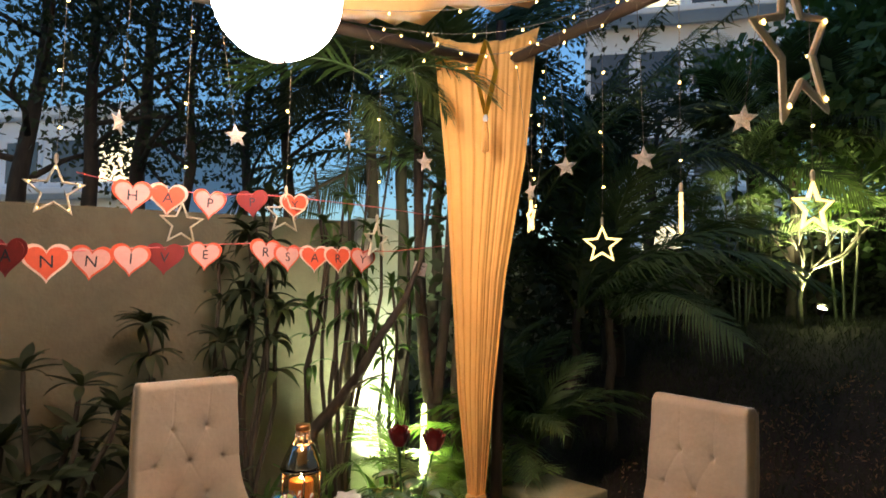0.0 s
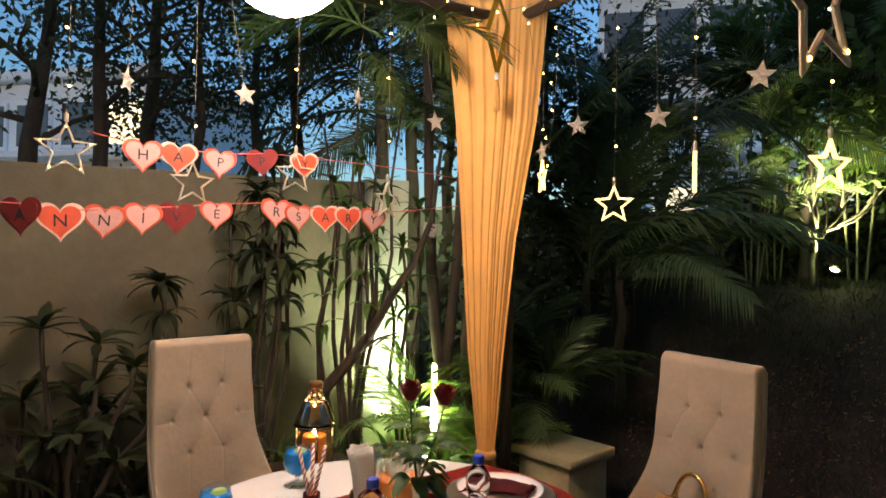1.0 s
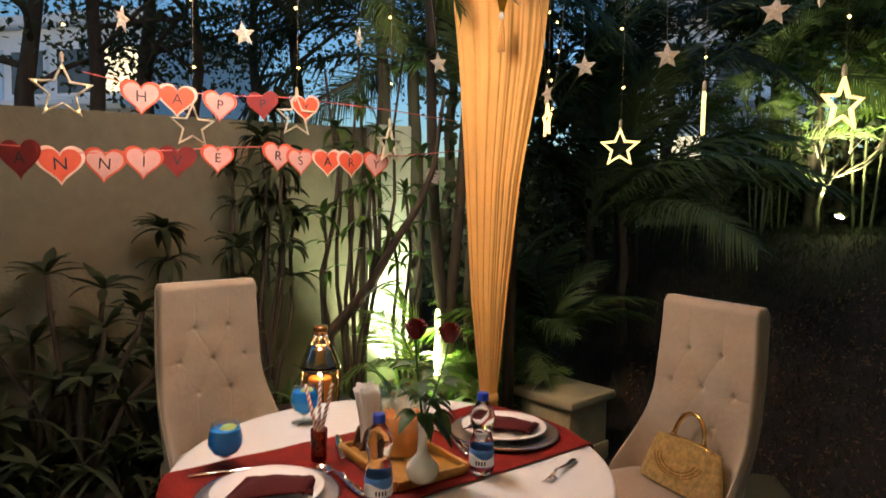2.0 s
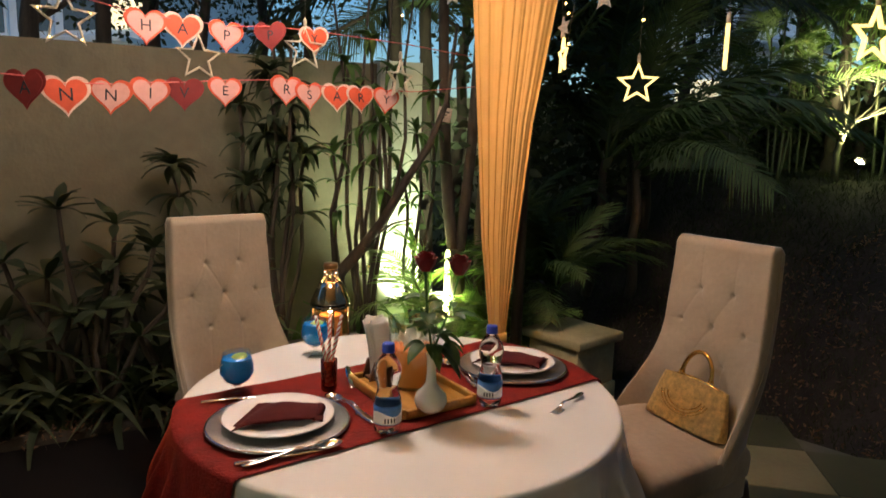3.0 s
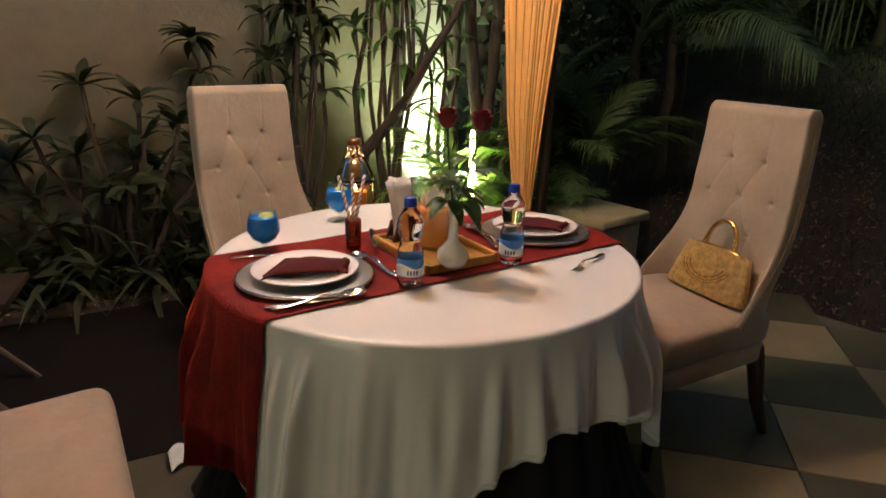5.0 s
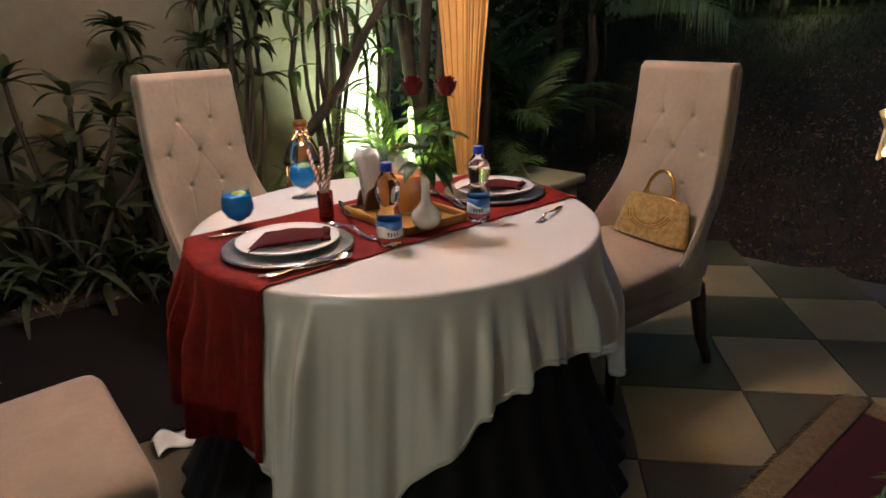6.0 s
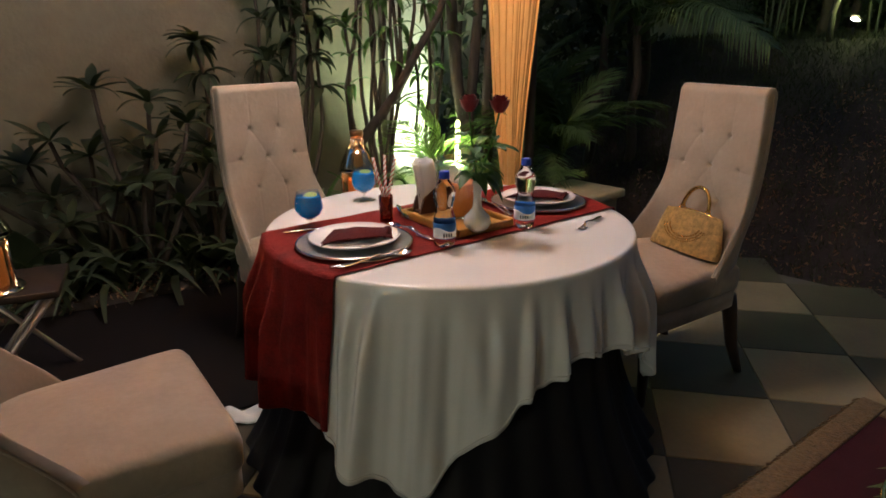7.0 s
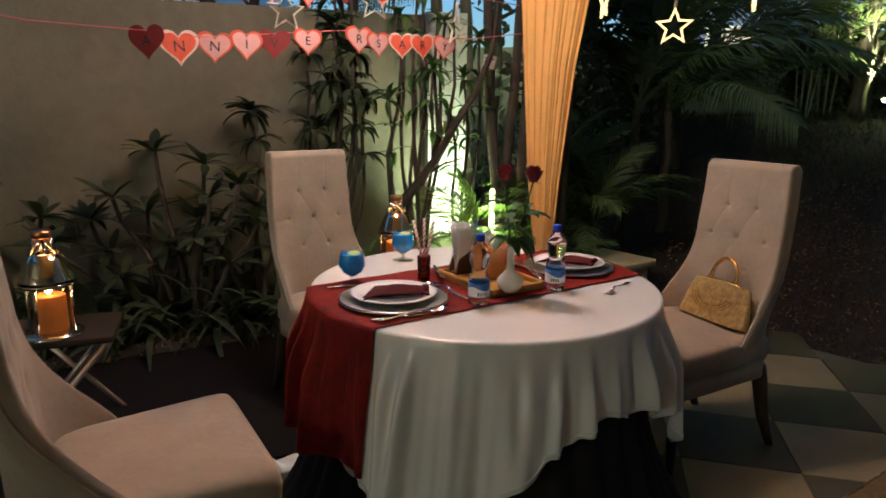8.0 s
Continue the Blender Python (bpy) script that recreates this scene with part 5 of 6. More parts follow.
def frond_mesh(L, n, leaflet, width, droop, material, seed, lift=0.35, sag=0.5):
    """A feather palm frond along +y: a rachis with leaflets on both sides."""
    rr = random.Random(seed)

    def spine(t):
        return Vector((0.03 * math.sin(3 * t) * L, L * (t - 0.25 * droop * t * t), L * (lift * t - droop * t * t)))
    pieces = [tube([spine(i / 10) for i in range(11)], [0.011 * (1 - 0.85 * i / 10) * (0.6 + L * 0.4) for i in range(11)], 5)]
    for i in range(n):
        t = 0.12 + 0.88 * (i + 0.5) / n
        p = spine(t)
        d = (spine(min(1, t + 0.02)) - spine(t - 0.02)).normalized()
        side = Vector((1, 0, 0))
        up = side.cross(d).normalized()
        ll = leaflet * math.sin(math.pi * (0.18 + 0.74 * t)) * rr.uniform(0.85, 1.1)
        for s in (-1, 1):
            out = (side * s * 0.80 + d * (0.55 + 0.4 * t) + up * (0.22 + rr.uniform(-0.12, 0.12))).normalized()
            w = width * rr.uniform(0.8, 1.15)
            q = d * 0.5 * w
            a, b = p - q, p + q
            mid = p + out * ll * 0.5
            end = p + out * ll - Vector((0, 0, sag * ll * rr.uniform(0.6, 1.3)))
            mid.z -= sag * ll * 0.22
            pieces.append(([a, b, mid + q * 1.1, mid - q * 1.1, end], [(0, 1, 2, 3), (3, 2, 4)]))
    return mesh_of("frond", *join(*pieces), material)


def aim(base, az, pitch, roll=0.0, scale=1.0):
    return Matrix.Translation(base) @ Matrix.Rotation(radians(az), 4, "Z") @ Matrix.Rotation(radians(pitch), 4, "X") @ Matrix.Rotation(radians(roll), 4, "Y") @ Matrix.Scale(scale, 4)


FROND_BIG = [frond_mesh(1.9, 54, 0.50, 0.022, 0.55, M_PALM, s, 0.5, 0.55) for s in (1, 2, 3)]
FROND_MID = [frond_mesh(1.1, 34, 0.34, 0.022, 0.6, M_PALM, s, 0.5, 0.45) for s in (4, 5)]
FROND_DARK = [frond_mesh(1.5, 44, 0.44, 0.021, 0.6, M_LEAF_DARK, s, 0.5, 0.5) for s in (6, 7)]
# small fronds take the lightest leaf tone, standing in for uplight on them
FROND_SMALL = [frond_mesh(0.62, 24, 0.20, 0.016, 0.6, M_LEAF_LAMPLIT, s, 0.5, 0.35) for s in (8, 9)]


def palm(x, y, z, height, stems, fronds, meshes, label, seed, spread=0.12, pitch=(5, 60), lean=0.1, group="palms", azimuth=(0, 360), r=0.03, scale=1.0, canes=True):
    rr = random.Random(seed)
    o = thing("palm", pose(x, y, z), label, "palm", group)
    for s in range(stems):
        bx, by = rr.uniform(-spread, spread), rr.uniform(-spread, spread)
        h = height * rr.uniform(0.8, 1.05)
        tx, ty = bx + rr.uniform(-lean, lean) * h, by + rr.uniform(-lean, lean) * h
        pts = [Vector((bx, by, -0.05)).lerp(Vector((tx, ty, h)), k / 12) + Vector((0.012 * math.sin(k), 0.012 * math.cos(1.3 * k), 0)) for k in range(13)]
        rad = [r * (1.15 - 0.35 * k / 12) * (1.10 if k % 2 else 1.0) for k in range(13)]
        link("trunk", *tube(pts, rad, 10), M_BARK, o, "ringed slender trunk")
        for i in range(fronds):
            az = rr.uniform(*azimuth)
            share("frond", rr.choice(meshes), o, aim(pts[-1] - Vector((0, 0, rr.uniform(0, 0.1))), az, rr.uniform(*pitch), rr.uniform(-25, 25), scale * rr.uniform(0.8, 1.1)))
    return o


def rosette(o, top, n, meshes, rr, pitch=(0, 55), scale=(0.8, 1.1)):
    for i in range(n):
        share("leaf", rr.choice(meshes), o, aim(top, 360 * i / n + rr.uniform(-20, 20), rr.uniform(*pitch), rr.uniform(-15, 15), rr.uniform(*scale)))


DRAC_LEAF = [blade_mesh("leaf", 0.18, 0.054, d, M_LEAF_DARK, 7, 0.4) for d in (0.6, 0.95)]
# dracaena leaf again, coloured lighter for shrubs before the uplit wall
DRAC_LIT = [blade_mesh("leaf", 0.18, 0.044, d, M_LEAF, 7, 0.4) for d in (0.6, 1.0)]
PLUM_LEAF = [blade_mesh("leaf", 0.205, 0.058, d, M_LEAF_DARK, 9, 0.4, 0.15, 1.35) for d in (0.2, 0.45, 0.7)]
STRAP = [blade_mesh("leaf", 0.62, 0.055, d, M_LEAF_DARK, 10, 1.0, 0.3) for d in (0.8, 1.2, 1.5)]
# lit copy of the strap leaf, uplight put into its colour
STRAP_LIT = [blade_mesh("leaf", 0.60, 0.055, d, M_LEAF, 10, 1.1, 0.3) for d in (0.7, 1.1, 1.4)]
BROAD = [blade_mesh("leaf", 0.36, 0.15, d, M_LEAF_DARK, 9, 0.7, 0.2, 1.0) for d in (0.5, 0.8)]


def dracaena(x, y, z, stems, label, seed, meshes=None, lean=0.12):
    rr = random.Random(seed)
    o = thing("dracaena", pose(x, y, z), label, "plant", "plants along the wall")
    for dx, dy, h, leaves in stems:
        bx, by = dx * 0.3, dy * 0.3
        pts = [Vector((bx, by, -0.05)).lerp(Vector((dx, dy, h)), k / 8) + Vector((0.02 * math.sin(k * 1.3 + dx * 9), 0.02 * math.cos(k + dx * 5), 0)) for k in range(9)]
        link("stem", *tube(pts, [0.017 - 0.0009 * k for k in range(9)], 7), M_BARK, o)
        rosette(o, pts[-1], int(leaves * 1.4), meshes or DRAC_LEAF, rr, (-35, 60))
        if h > 0.9:
            rosette(o, pts[7], leaves // 2, meshes or DRAC_LEAF, rr, (-40, 30))
            rosette(o, pts[6], leaves // 2, meshes or DRAC_LEAF, rr, (-40, 30))


dracaena(-1.30, 3.68, 0.04, [(-0.14, -0.05, 1.15, 14), (-0.05, 0.05, 1.45, 16), (0.03, -0.06, 1.78, 16), (0.12, 0.04, 2.0, 15), (0.20, 0.0, 1.35, 14), (-0.02, 0.1, 1.98, 14), (0.16, -0.08, 1.62, 14), (-0.22, 0.0, 1.62, 12)],
         "tall dracaena with many thin stems and leaf rosettes by the wall", 21)
dracaena(-1.70, 3.37, 0.04, [(-0.04, 0.03, 1.265, 18), (-0.05, -0.06, 0.62, 10)], "slim dracaena with a single leafy rosette by the wall", 22)
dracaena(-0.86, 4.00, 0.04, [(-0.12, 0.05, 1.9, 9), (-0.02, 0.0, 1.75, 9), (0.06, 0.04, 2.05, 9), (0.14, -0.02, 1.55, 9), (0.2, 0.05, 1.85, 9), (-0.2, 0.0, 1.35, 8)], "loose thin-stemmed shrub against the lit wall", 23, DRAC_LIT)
dracaena(-0.55, 4.25, 0.04, [(0.0, 0.0, 1.5, 10), (0.1, 0.05, 1.75, 10), (-0.1, 0.02, 1.2, 10)], "thin shrub beside the wall's end, leaves lightened for the uplight", 24, DRAC_LIT)


def plumeria(x, y, z, arms, label, seed):
    rr = random.Random(seed)
    o = thing("plumeria", pose(x, y, z), label, "plant", "plants along the wall")
    for dx, dy, h, leaves in arms:
        pts = [Vector((dx * 0.1, dy * 0.1, -0.05)), Vector((dx * 0.35 + 0.03, dy * 0.35, h * 0.35)), Vector((dx * 0.6, dy * 0.6, h * 0.62)), Vector((dx * 0.9, dy * 0.9, h * 0.84)), Vector((dx, dy, h))]
        link("branch", *tube(pts, [0.020, 0.017, 0.014, 0.012, 0.011], 8), M_BARK, o, "thick grey-brown branch")
        rosette(o, pts[-1], int(leaves * 1.25), PLUM_LEAF, rr, (-20, 42), (0.7, 1.1))


plumeria(-2.05, 3.06, 0.03, [(-0.154, 0.04, 1.05, 12), (0.12, 0.09, 0.98, 8), (0.33, 0.09, 0.87, 9), (-0.305, -0.16, 0.80, 10), (0.45, 0.05, 0.66, 9), (0.20, -0.02, 0.80, 8), (0.15, -0.12, 0.58, 10)], "branching plumeria with broad dark leaves in the bed", 31)
plumeria(-2.75, 2.60, 0.03, [(-0.2, 0.0, 0.95, 11), (0.15, 0.05, 0.72, 10), (0.3, -0.1, 0.6, 10), (-0.35, 0.1, 0.7, 10)], "low plumeria with dark glossy leaves in the bed", 32)
plumeria(-2.30, 3.05, 0.03, [(-0.25, -0.1, 0.66, 11), (0.05, 0.0, 0.70, 11), (0.2, -0.05, 0.52, 11), (-0.12, -0.12, 0.48, 11), (0.32, 0.08, 0.66, 11), (-0.42, -0.22, 0.55, 11), (0.0, -0.2, 0.36, 11)], "dense low plumeria filling the bed", 34)
plumeria(-1.72, 3.22, 0.03, [(-0.2, 0.0, 0.60, 11), (0.05, 0.05, 0.72, 11), (0.18, -0.05, 0.50, 11), (-0.05, -0.14, 0.42, 11), (-0.3, -0.08, 0.45, 11)], "dense low plumeria beside the chair", 35)
plumeria(-1.45, 3.36, 0.03, [(-0.15, 0.0, 0.62, 9), (0.1, 0.05, 0.72, 9), (0.22, -0.05, 0.5, 9)], "small plumeria behind the chair", 33)


def clump(x, y, z, n, meshes, label, seed, pitch=(0, 45), scale=(0.6, 1.15), spread=0.06):
    rr = random.Random(seed)
    o = thing("strap_leaf_plant", pose(x, y, z), label, "plant", "strap-leaved plants in the bed")
    for i in range(n):
        share("leaf", rr.choice(meshes), o, aim(Vector((rr.uniform(-spread, spread), rr.uniform(-spread, spread), 0)), rr.uniform(0, 360), rr.uniform(*pitch), rr.uniform(-20, 20), rr.uniform(*scale)))


rc = random.Random(40)
for s in [-3.2 + 0.24 * i for i in range(19)]:
    for d in (3.46, 3.66):
        p = along(s - 0.1 + rc.uniform(-0.08, 0.08), d + rc.uniform(-0.05, 0.08))
        clump(p.x, p.y, 0.03, 13, STRAP, "dark green strap-leaved plant in the bed", rc.randint(0, 999), scale=(0.55, 0.95))
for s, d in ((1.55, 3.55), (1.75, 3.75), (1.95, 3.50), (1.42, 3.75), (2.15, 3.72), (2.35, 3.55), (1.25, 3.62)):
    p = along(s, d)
    clump(p.x, p.y, 0.03, 15, STRAP_LIT, "strap-leaved plant under the garden light, leaves coloured brighter for it", int(s * 100), scale=(0.6, 1.0))
for s, d in ((0.75, 3.55), (1.0, 3.62), (1.35, 3.48), (-2.5, 3.6), (-2.1, 3.72), (-1.75, 3.58), (-1.4, 3.7), (-1.05, 3.6), (-0.7, 3.75), (-0.3, 3.6), (0.1, 3.7), (-2.9, 3.7), (0.45, 3.62)):
    p = along(s, d)
    clump(p.x, p.y, 0.03, 10, BROAD, "broad-leaved dark green plant in the bed", int(s * 77), pitch=(5, 60), scale=(0.8, 1.4))


# leaning forked branch in front of the lit wall, and the palm trunks beside it
def forked():
    o = thing("forked_tree", pose(-0.86, 4.02, 0), "crooked brown tree leaning before the lit wall", "tree")
    link("trunk", *tube([(-0.20, -0.10, -0.02), (-0.17, -0.09, 0.35), (-0.125, -0.07, 0.66), (0.02, -0.05, 0.83), (0.14, -0.02, 1.0), (0.275, 0.0, 1.25), (0.405, 0.03, 1.456), (0.50, 0.08, 1.72), (0.55, 0.13, 2.2)],
                        [0.046, 0.043, 0.040, 0.036, 0.031, 0.026, 0.022, 0.017, 0.010], 10), M_BARK, o, "crooked bark-covered leaning trunk")
    for base, path, r in (((-0.14, -0.08, 0.55), ((-0.19, -0.02, 1.03), (-0.12, 0.0, 1.35), (-0.10, 0.02, 1.66), (-0.20, 0.05, 2.3)), 0.020),
                          ((0.02, -0.05, 0.83), ((-0.01, 0.0, 1.1), (-0.03, 0.03, 1.57), (0.02, 0.06, 2.4)), 0.018),
                          ((0.14, -0.02, 1.0), ((0.15, 0.02, 1.2), (0.12, 0.03, 1.57), (0.16, 0.06, 2.35)), 0.019),
                          ((0.20, -0.01, 1.1), ((0.26, 0.03, 1.5), (0.24, 0.06, 1.95), (0.30, 0.1, 2.5)), 0.014),
                          ((0.06, -0.04, 0.88), ((0.20, -0.04, 0.98), (0.33, -0.03, 1.02)), 0.010)):
        pts = [base, *path]
        link("limb", *tube(pts, [r * (1 - 0.6 * k / (len(pts) - 1)) for k in range(len(pts))], 8), M_BARK, o)


forked()
def twin_palm():
    """A palm whose trunk parts knee-high into two stems."""
    rr = random.Random(51)
    o = thing("palm", pose(-0.30, 4.42, 0.0), "tall palm with a forked twin trunk behind the drape", "palm", "palms")
    link("trunk", *tube([(0.02, 0, -0.05), (0.01, 0, 0.4), (0.0, 0, 0.78)], [0.066, 0.058, 0.056], 12), M_BARK, o, "dark fibrous palm trunk")
    for path, r in ((((-0.01, 0, 0.70), (-0.06, 0, 1.0), (-0.10, 0.0, 1.45), (-0.13, 0.02, 2.1), (-0.15, 0.02, 2.85)), 0.042), (((0.01, 0, 0.70), (0.04, 0, 1.0), (0.075, 0.0, 1.45), (0.10, 0.02, 2.1), (0.13, 0.04, 2.7)), 0.038)):
        pts = [Vector(path[0]).lerp(Vector(path[1]), t) for t in (0, 0.5)] + [Vector(a).lerp(Vector(b), t) for a, b in zip(path[1:], path[2:]) for t in (0, 0.25, 0.5, 0.75)] + [Vector(path[-1])]
        link("stem", *tube(pts, [r * (1.0 - 0.02 * k) * (1.07 if k % 2 else 1.0) for k in range(len(pts))], 12), M_BARK, o, "ringed slender stem")
        for i in range(9):
            share("frond", rr.choice(FROND_BIG), o, aim(pts[-1], rr.uniform(0, 360), rr.uniform(-10, 65), rr.uniform(-25, 25), rr.uniform(0.8, 1.1)))
    return o


drape_palm = twin_palm()
for bx, by, bz, az, pt, sc in ((-0.42, -0.71, 2.80, -118, -22, 0.78), (-0.44, -0.66, 2.85, -100, -4, 0.72), (-0.35, -0.45, 3.0, 95, 0, 0.9), (-0.2, -0.35, 2.95, 130, 15, 0.8), (-0.5, -0.62, 2.7, -128, -38, 0.62)):
    share("frond", FROND_MID[0], drape_palm, aim(Vector((bx, by, bz)), az, pt, 10, sc))
FROND_FAN = frond_mesh(0.80, 15, 0.42, 0.027, 0.75, M_LEAF, 18, 0.55, 0.25)
for bx, by, bz, az, pt, sc in ((-0.22, -0.98, 2.62, -92, 4, 0.95), (-0.30, -0.90, 2.70, -70, 18, 0.85), (-0.26, -0.95, 2.66, 100, 8, 1.1)):
    share("frond", FROND_FAN, drape_palm, aim(Vector((bx, by, bz)), az, pt, 12, sc))
palm(-0.18, 4.55, 0.0, 2.3, 1, 7, FROND_MID, "slender areca palm beside the twin trunks", 52, spread=0.03, pitch=(0, 60), lean=0.05, r=0.035)
palm(-0.05, 4.30, 0.0, 0.25, 3, 9, FROND_SMALL, "young palm under the garden light, its brightness in the leaf colour", 53, spread=0.14, pitch=(10, 75), r=0.012)
palm(-0.52, 4.12, 0.0, 0.5, 1, 6, FROND_SMALL, "young feathery palm by the lit wall", 54, spread=0.1, pitch=(0, 70), r=0.012)
palm(0.30, 4.45, 0.05, 0.55, 4, 7, FROND_MID, "bushy areca palm behind the pedestal", 55, spread=0.16, pitch=(5, 75), r=0.018, scale=0.85)
side_palm = palm(0.75, 5.1, 0.4, 1.1, 2, 9, FROND_BIG, "large areca palm with long arching fronds", 56, spread=0.25, pitch=(0, 70), r=0.035, scale=0.95)
FROND_LONG = [frond_mesh(1.65, 46, 0.40, 0.016, d, M_PALM, s, 0.95, 0.55) for s, d in ((16, 0.10), (17, 0.22))]
for bx, by, bz, az, pt, sc in ((-0.46, -0.6, 1.80, -90, 0, 1.0), (-0.42, -0.5, 1.55, -76, 22, 0.9), (-0.2, -0.3, 1.9, -60, 10, 1.0), (-0.3, 0.2, 1.9, -100, 18, 1.0), (0.1, -0.1, 1.7, -84, -8, 0.95)):
    share("frond", FROND_LONG[0 if pt <= 0 else 1], side_palm, aim(Vector((bx, by, bz)), az, pt, 6, sc))
palm(1.35, 5.9, 0.9, 1.7, 2, 8, FROND_DARK, "dark feather palm at the far end of the lawn", 57, spread=0.3, pitch=(-10, 65), r=0.035)

# lawn fronds coloured bright, adding to the lamp's light on them
FROND_FINE = [frond_mesh(0.85, 26, 0.27, 0.013, 0.55, M_LEAF_LAMPLIT, s, 0.55, 0.30) for s in (11, 12, 13)]
FROND_WIDE = [frond_mesh(1.05, 16, 0.28, 0.034, 0.50, M_LEAF_LAMPLIT, s, 0.5, 0.22) for s in (14, 15)]
M_CANE = mat("pale_green_cane", (0.10, 0.105, 0.05), 0.5, vary=0.3, scale=18, fine=80, stretch=(1, 1, 0.4))


def areca(x, y, z, canes, label, seed, meshes, fronds=5, scale=1.0, pitch=(-5, 50)):
    """A clump of slim ringed canes, each with a feathery crown."""
    rr = random.Random(seed)
    o = thing("palm", pose(x, y, z), label, "palm", "lit palms on the lawn")
    for dx, dy, h, r in canes:
        pts = [Vector((dx * 0.35, dy * 0.35, -0.08)).lerp(Vector((dx, dy, h)), k / 10) + Vector((0.02 * dx * math.sin(math.pi * k / 10), 0, 0)) for k in range(11)]
        link("cane", *tube(pts, [r * (1.1 - 0.03 * k) * (1.12 if k % 2 else 1.0) for k in range(11)], 8), M_CANE, o, "pale ringed cane")
        for i in range(fronds):
            share("frond", rr.choice(meshes), o, aim(pts[-1] - Vector((0, 0, 0.05 * i)), 360 * i / fronds + rr.uniform(-25, 25), rr.uniform(*pitch), rr.uniform(-20, 20), scale * rr.uniform(0.75, 1.1)))
    return o


areca(2.30, 6.12, 1.33, [(0.10, 0.0, 1.50, 0.009), (0.0, 0.06, 1.95, 0.009), (-0.12, 0.0, 1.15, 0.008), (0.18, 0.1, 0.72, 0.008)], "slim areca palm with feathery lit fronds on the lawn", 58, FROND_FINE)
areca(2.02, 6.22, 1.25, [(0.0, 0.0, 0.95, 0.008), (-0.14, 0.05, 1.4, 0.008), (0.12, 0.1, 0.6, 0.008)], "areca palm with thin canes half lit on the lawn", 65, FROND_FINE)
areca(2.62, 6.45, 1.36, [(0.0, 0.0, 1.90, 0.009), (0.16, 0.05, 1.5, 0.008), (-0.12, 0.1, 2.3, 0.009)], "taller areca palm behind the lit tree", 66, FROND_FINE)
areca(3.18, 6.10, 1.36, [(0.0, 0.0, 1.10, 0.011), (0.22, 0.05, 1.45, 0.011), (-0.12, 0.12, 1.80, 0.011)], "broad-leaved cycad lit from below on the lawn", 59, FROND_WIDE, 6, 0.95, (-15, 45))
areca(3.72, 6.05, 1.36, [(0.0, 0.0, 1.0, 0.012), (0.2, 0.1, 1.55, 0.012)], "broad-leaved cycad with arching lit fronds", 67, FROND_WIDE, 6, 1.1, (-15, 45))
areca(3.62, 6.25, 1.36, [(0.05, 0.0, 1.95, 0.010)], "single areca palm beside the lawn light", 68, FROND_FINE, 7, 0.9, (-10, 45))
palm(2.7, 6.6, 1.3, 1.7, 3, 8, FROND_DARK, "dark palm behind the lit tree", 60, spread=0.4, pitch=(-20, 55), r=0.04)
palm(-1.0, 6.0, 0.2, 3.2, 2, 11, FROND_DARK, "tall palm behind the garden wall", 61, spread=0.35, pitch=(-25, 55), r=0.06, scale=1.3)


# ---- broadleaf trees ----
def leaf_cloud(centres, per, spread, size, seed, shape=0.5):
    g = np.random.RandomState(seed)
    c = np.repeat(np.array(centres), per, axis=0)
    p = c + g.normal(0, spread, c.shape) * np.array([1, 1, 0.8])
    n = len(p)
    a = g.normal(0, 1, (n, 3))
    a /= np.linalg.norm(a, axis=1)[:, None]
    b = np.cross(a, g.normal(0, 1, (n, 3)))
    b /= np.linalg.norm(b, axis=1)[:, None]
    L = size * g.uniform(0.7, 1.3, (n, 1))
    v = np.empty((n, 4, 3))
    v[:, 0] = p - a * L * 0.5
    v[:, 1] = p + b * L * shape * 0.5
    v[:, 2] = p + a * L * 0.5
    v[:, 3] = p - b * L * shape * 0.5
    return v.reshape(-1, 3), np.arange(4 * n).reshape(-1, 4)


def tree(x, y, z, height, r, label, seed, per=70, spread=0.22, size=0.10, first=0.35, limbs=11, reach=1.3, material=None, lean=0.05, bark=None):
    rr = random.Random(seed)
    o = thing("tree", pose(x, y, z), label, "tree", "trees round the garden")
    pts = [Vector((0, 0, -0.1))]
    for k in range(1, 11):
        pts.append(Vector((lean * height * k / 10 + rr.uniform(-0.05, 0.05), rr.uniform(-0.06, 0.06), height * k / 10)))
    rad = [r * (1.1 - 0.085 * k) for k in range(11)]
    link("trunk", *tube(pts, rad, 9), bark or M_BARK, o)
    centres = []
    for i in range(limbs):
        t = first + (0.98 - first) * i / (limbs - 1)
        j = min(9, int(t * 10))
        base = pts[j].lerp(pts[j + 1], t * 10 - j)
        az = rr.uniform(0, 2 * math.pi)
        L = reach * rr.uniform(0.7, 1.15) * (1.1 - 0.5 * abs(t - 0.6))
        d = Vector((math.cos(az), math.sin(az), rr.uniform(0.15, 0.75)))
        lp = [base, base + d * L * 0.35 + Vector((0, 0, 0.03)), base + d * L * 0.7 + Vector((rr.uniform(-.1, .1), rr.uniform(-.1, .1), 0)), base + d * L]
        k = rad[j] * 0.45
        link("limb", *tube(lp, [k, k * 0.75, k * 0.5, k * 0.2], 6), bark or M_BARK, o)
        for q in (lp[2], lp[3], lp[1].lerp(lp[3], 0.7) + Vector((rr.uniform(-.35, .35), rr.uniform(-.35, .35), rr.uniform(-.2, .3))), lp[3] + Vector((rr.uniform(-.4, .4), rr.uniform(-.4, .4), rr.uniform(-.35, .2)))):
            centres.append(tuple(q))
    v, f = leaf_cloud(centres, per, spread, size, seed)
    link("crown", v, f, material or M_LEAF_DARK, o, smooth=False)
    return o


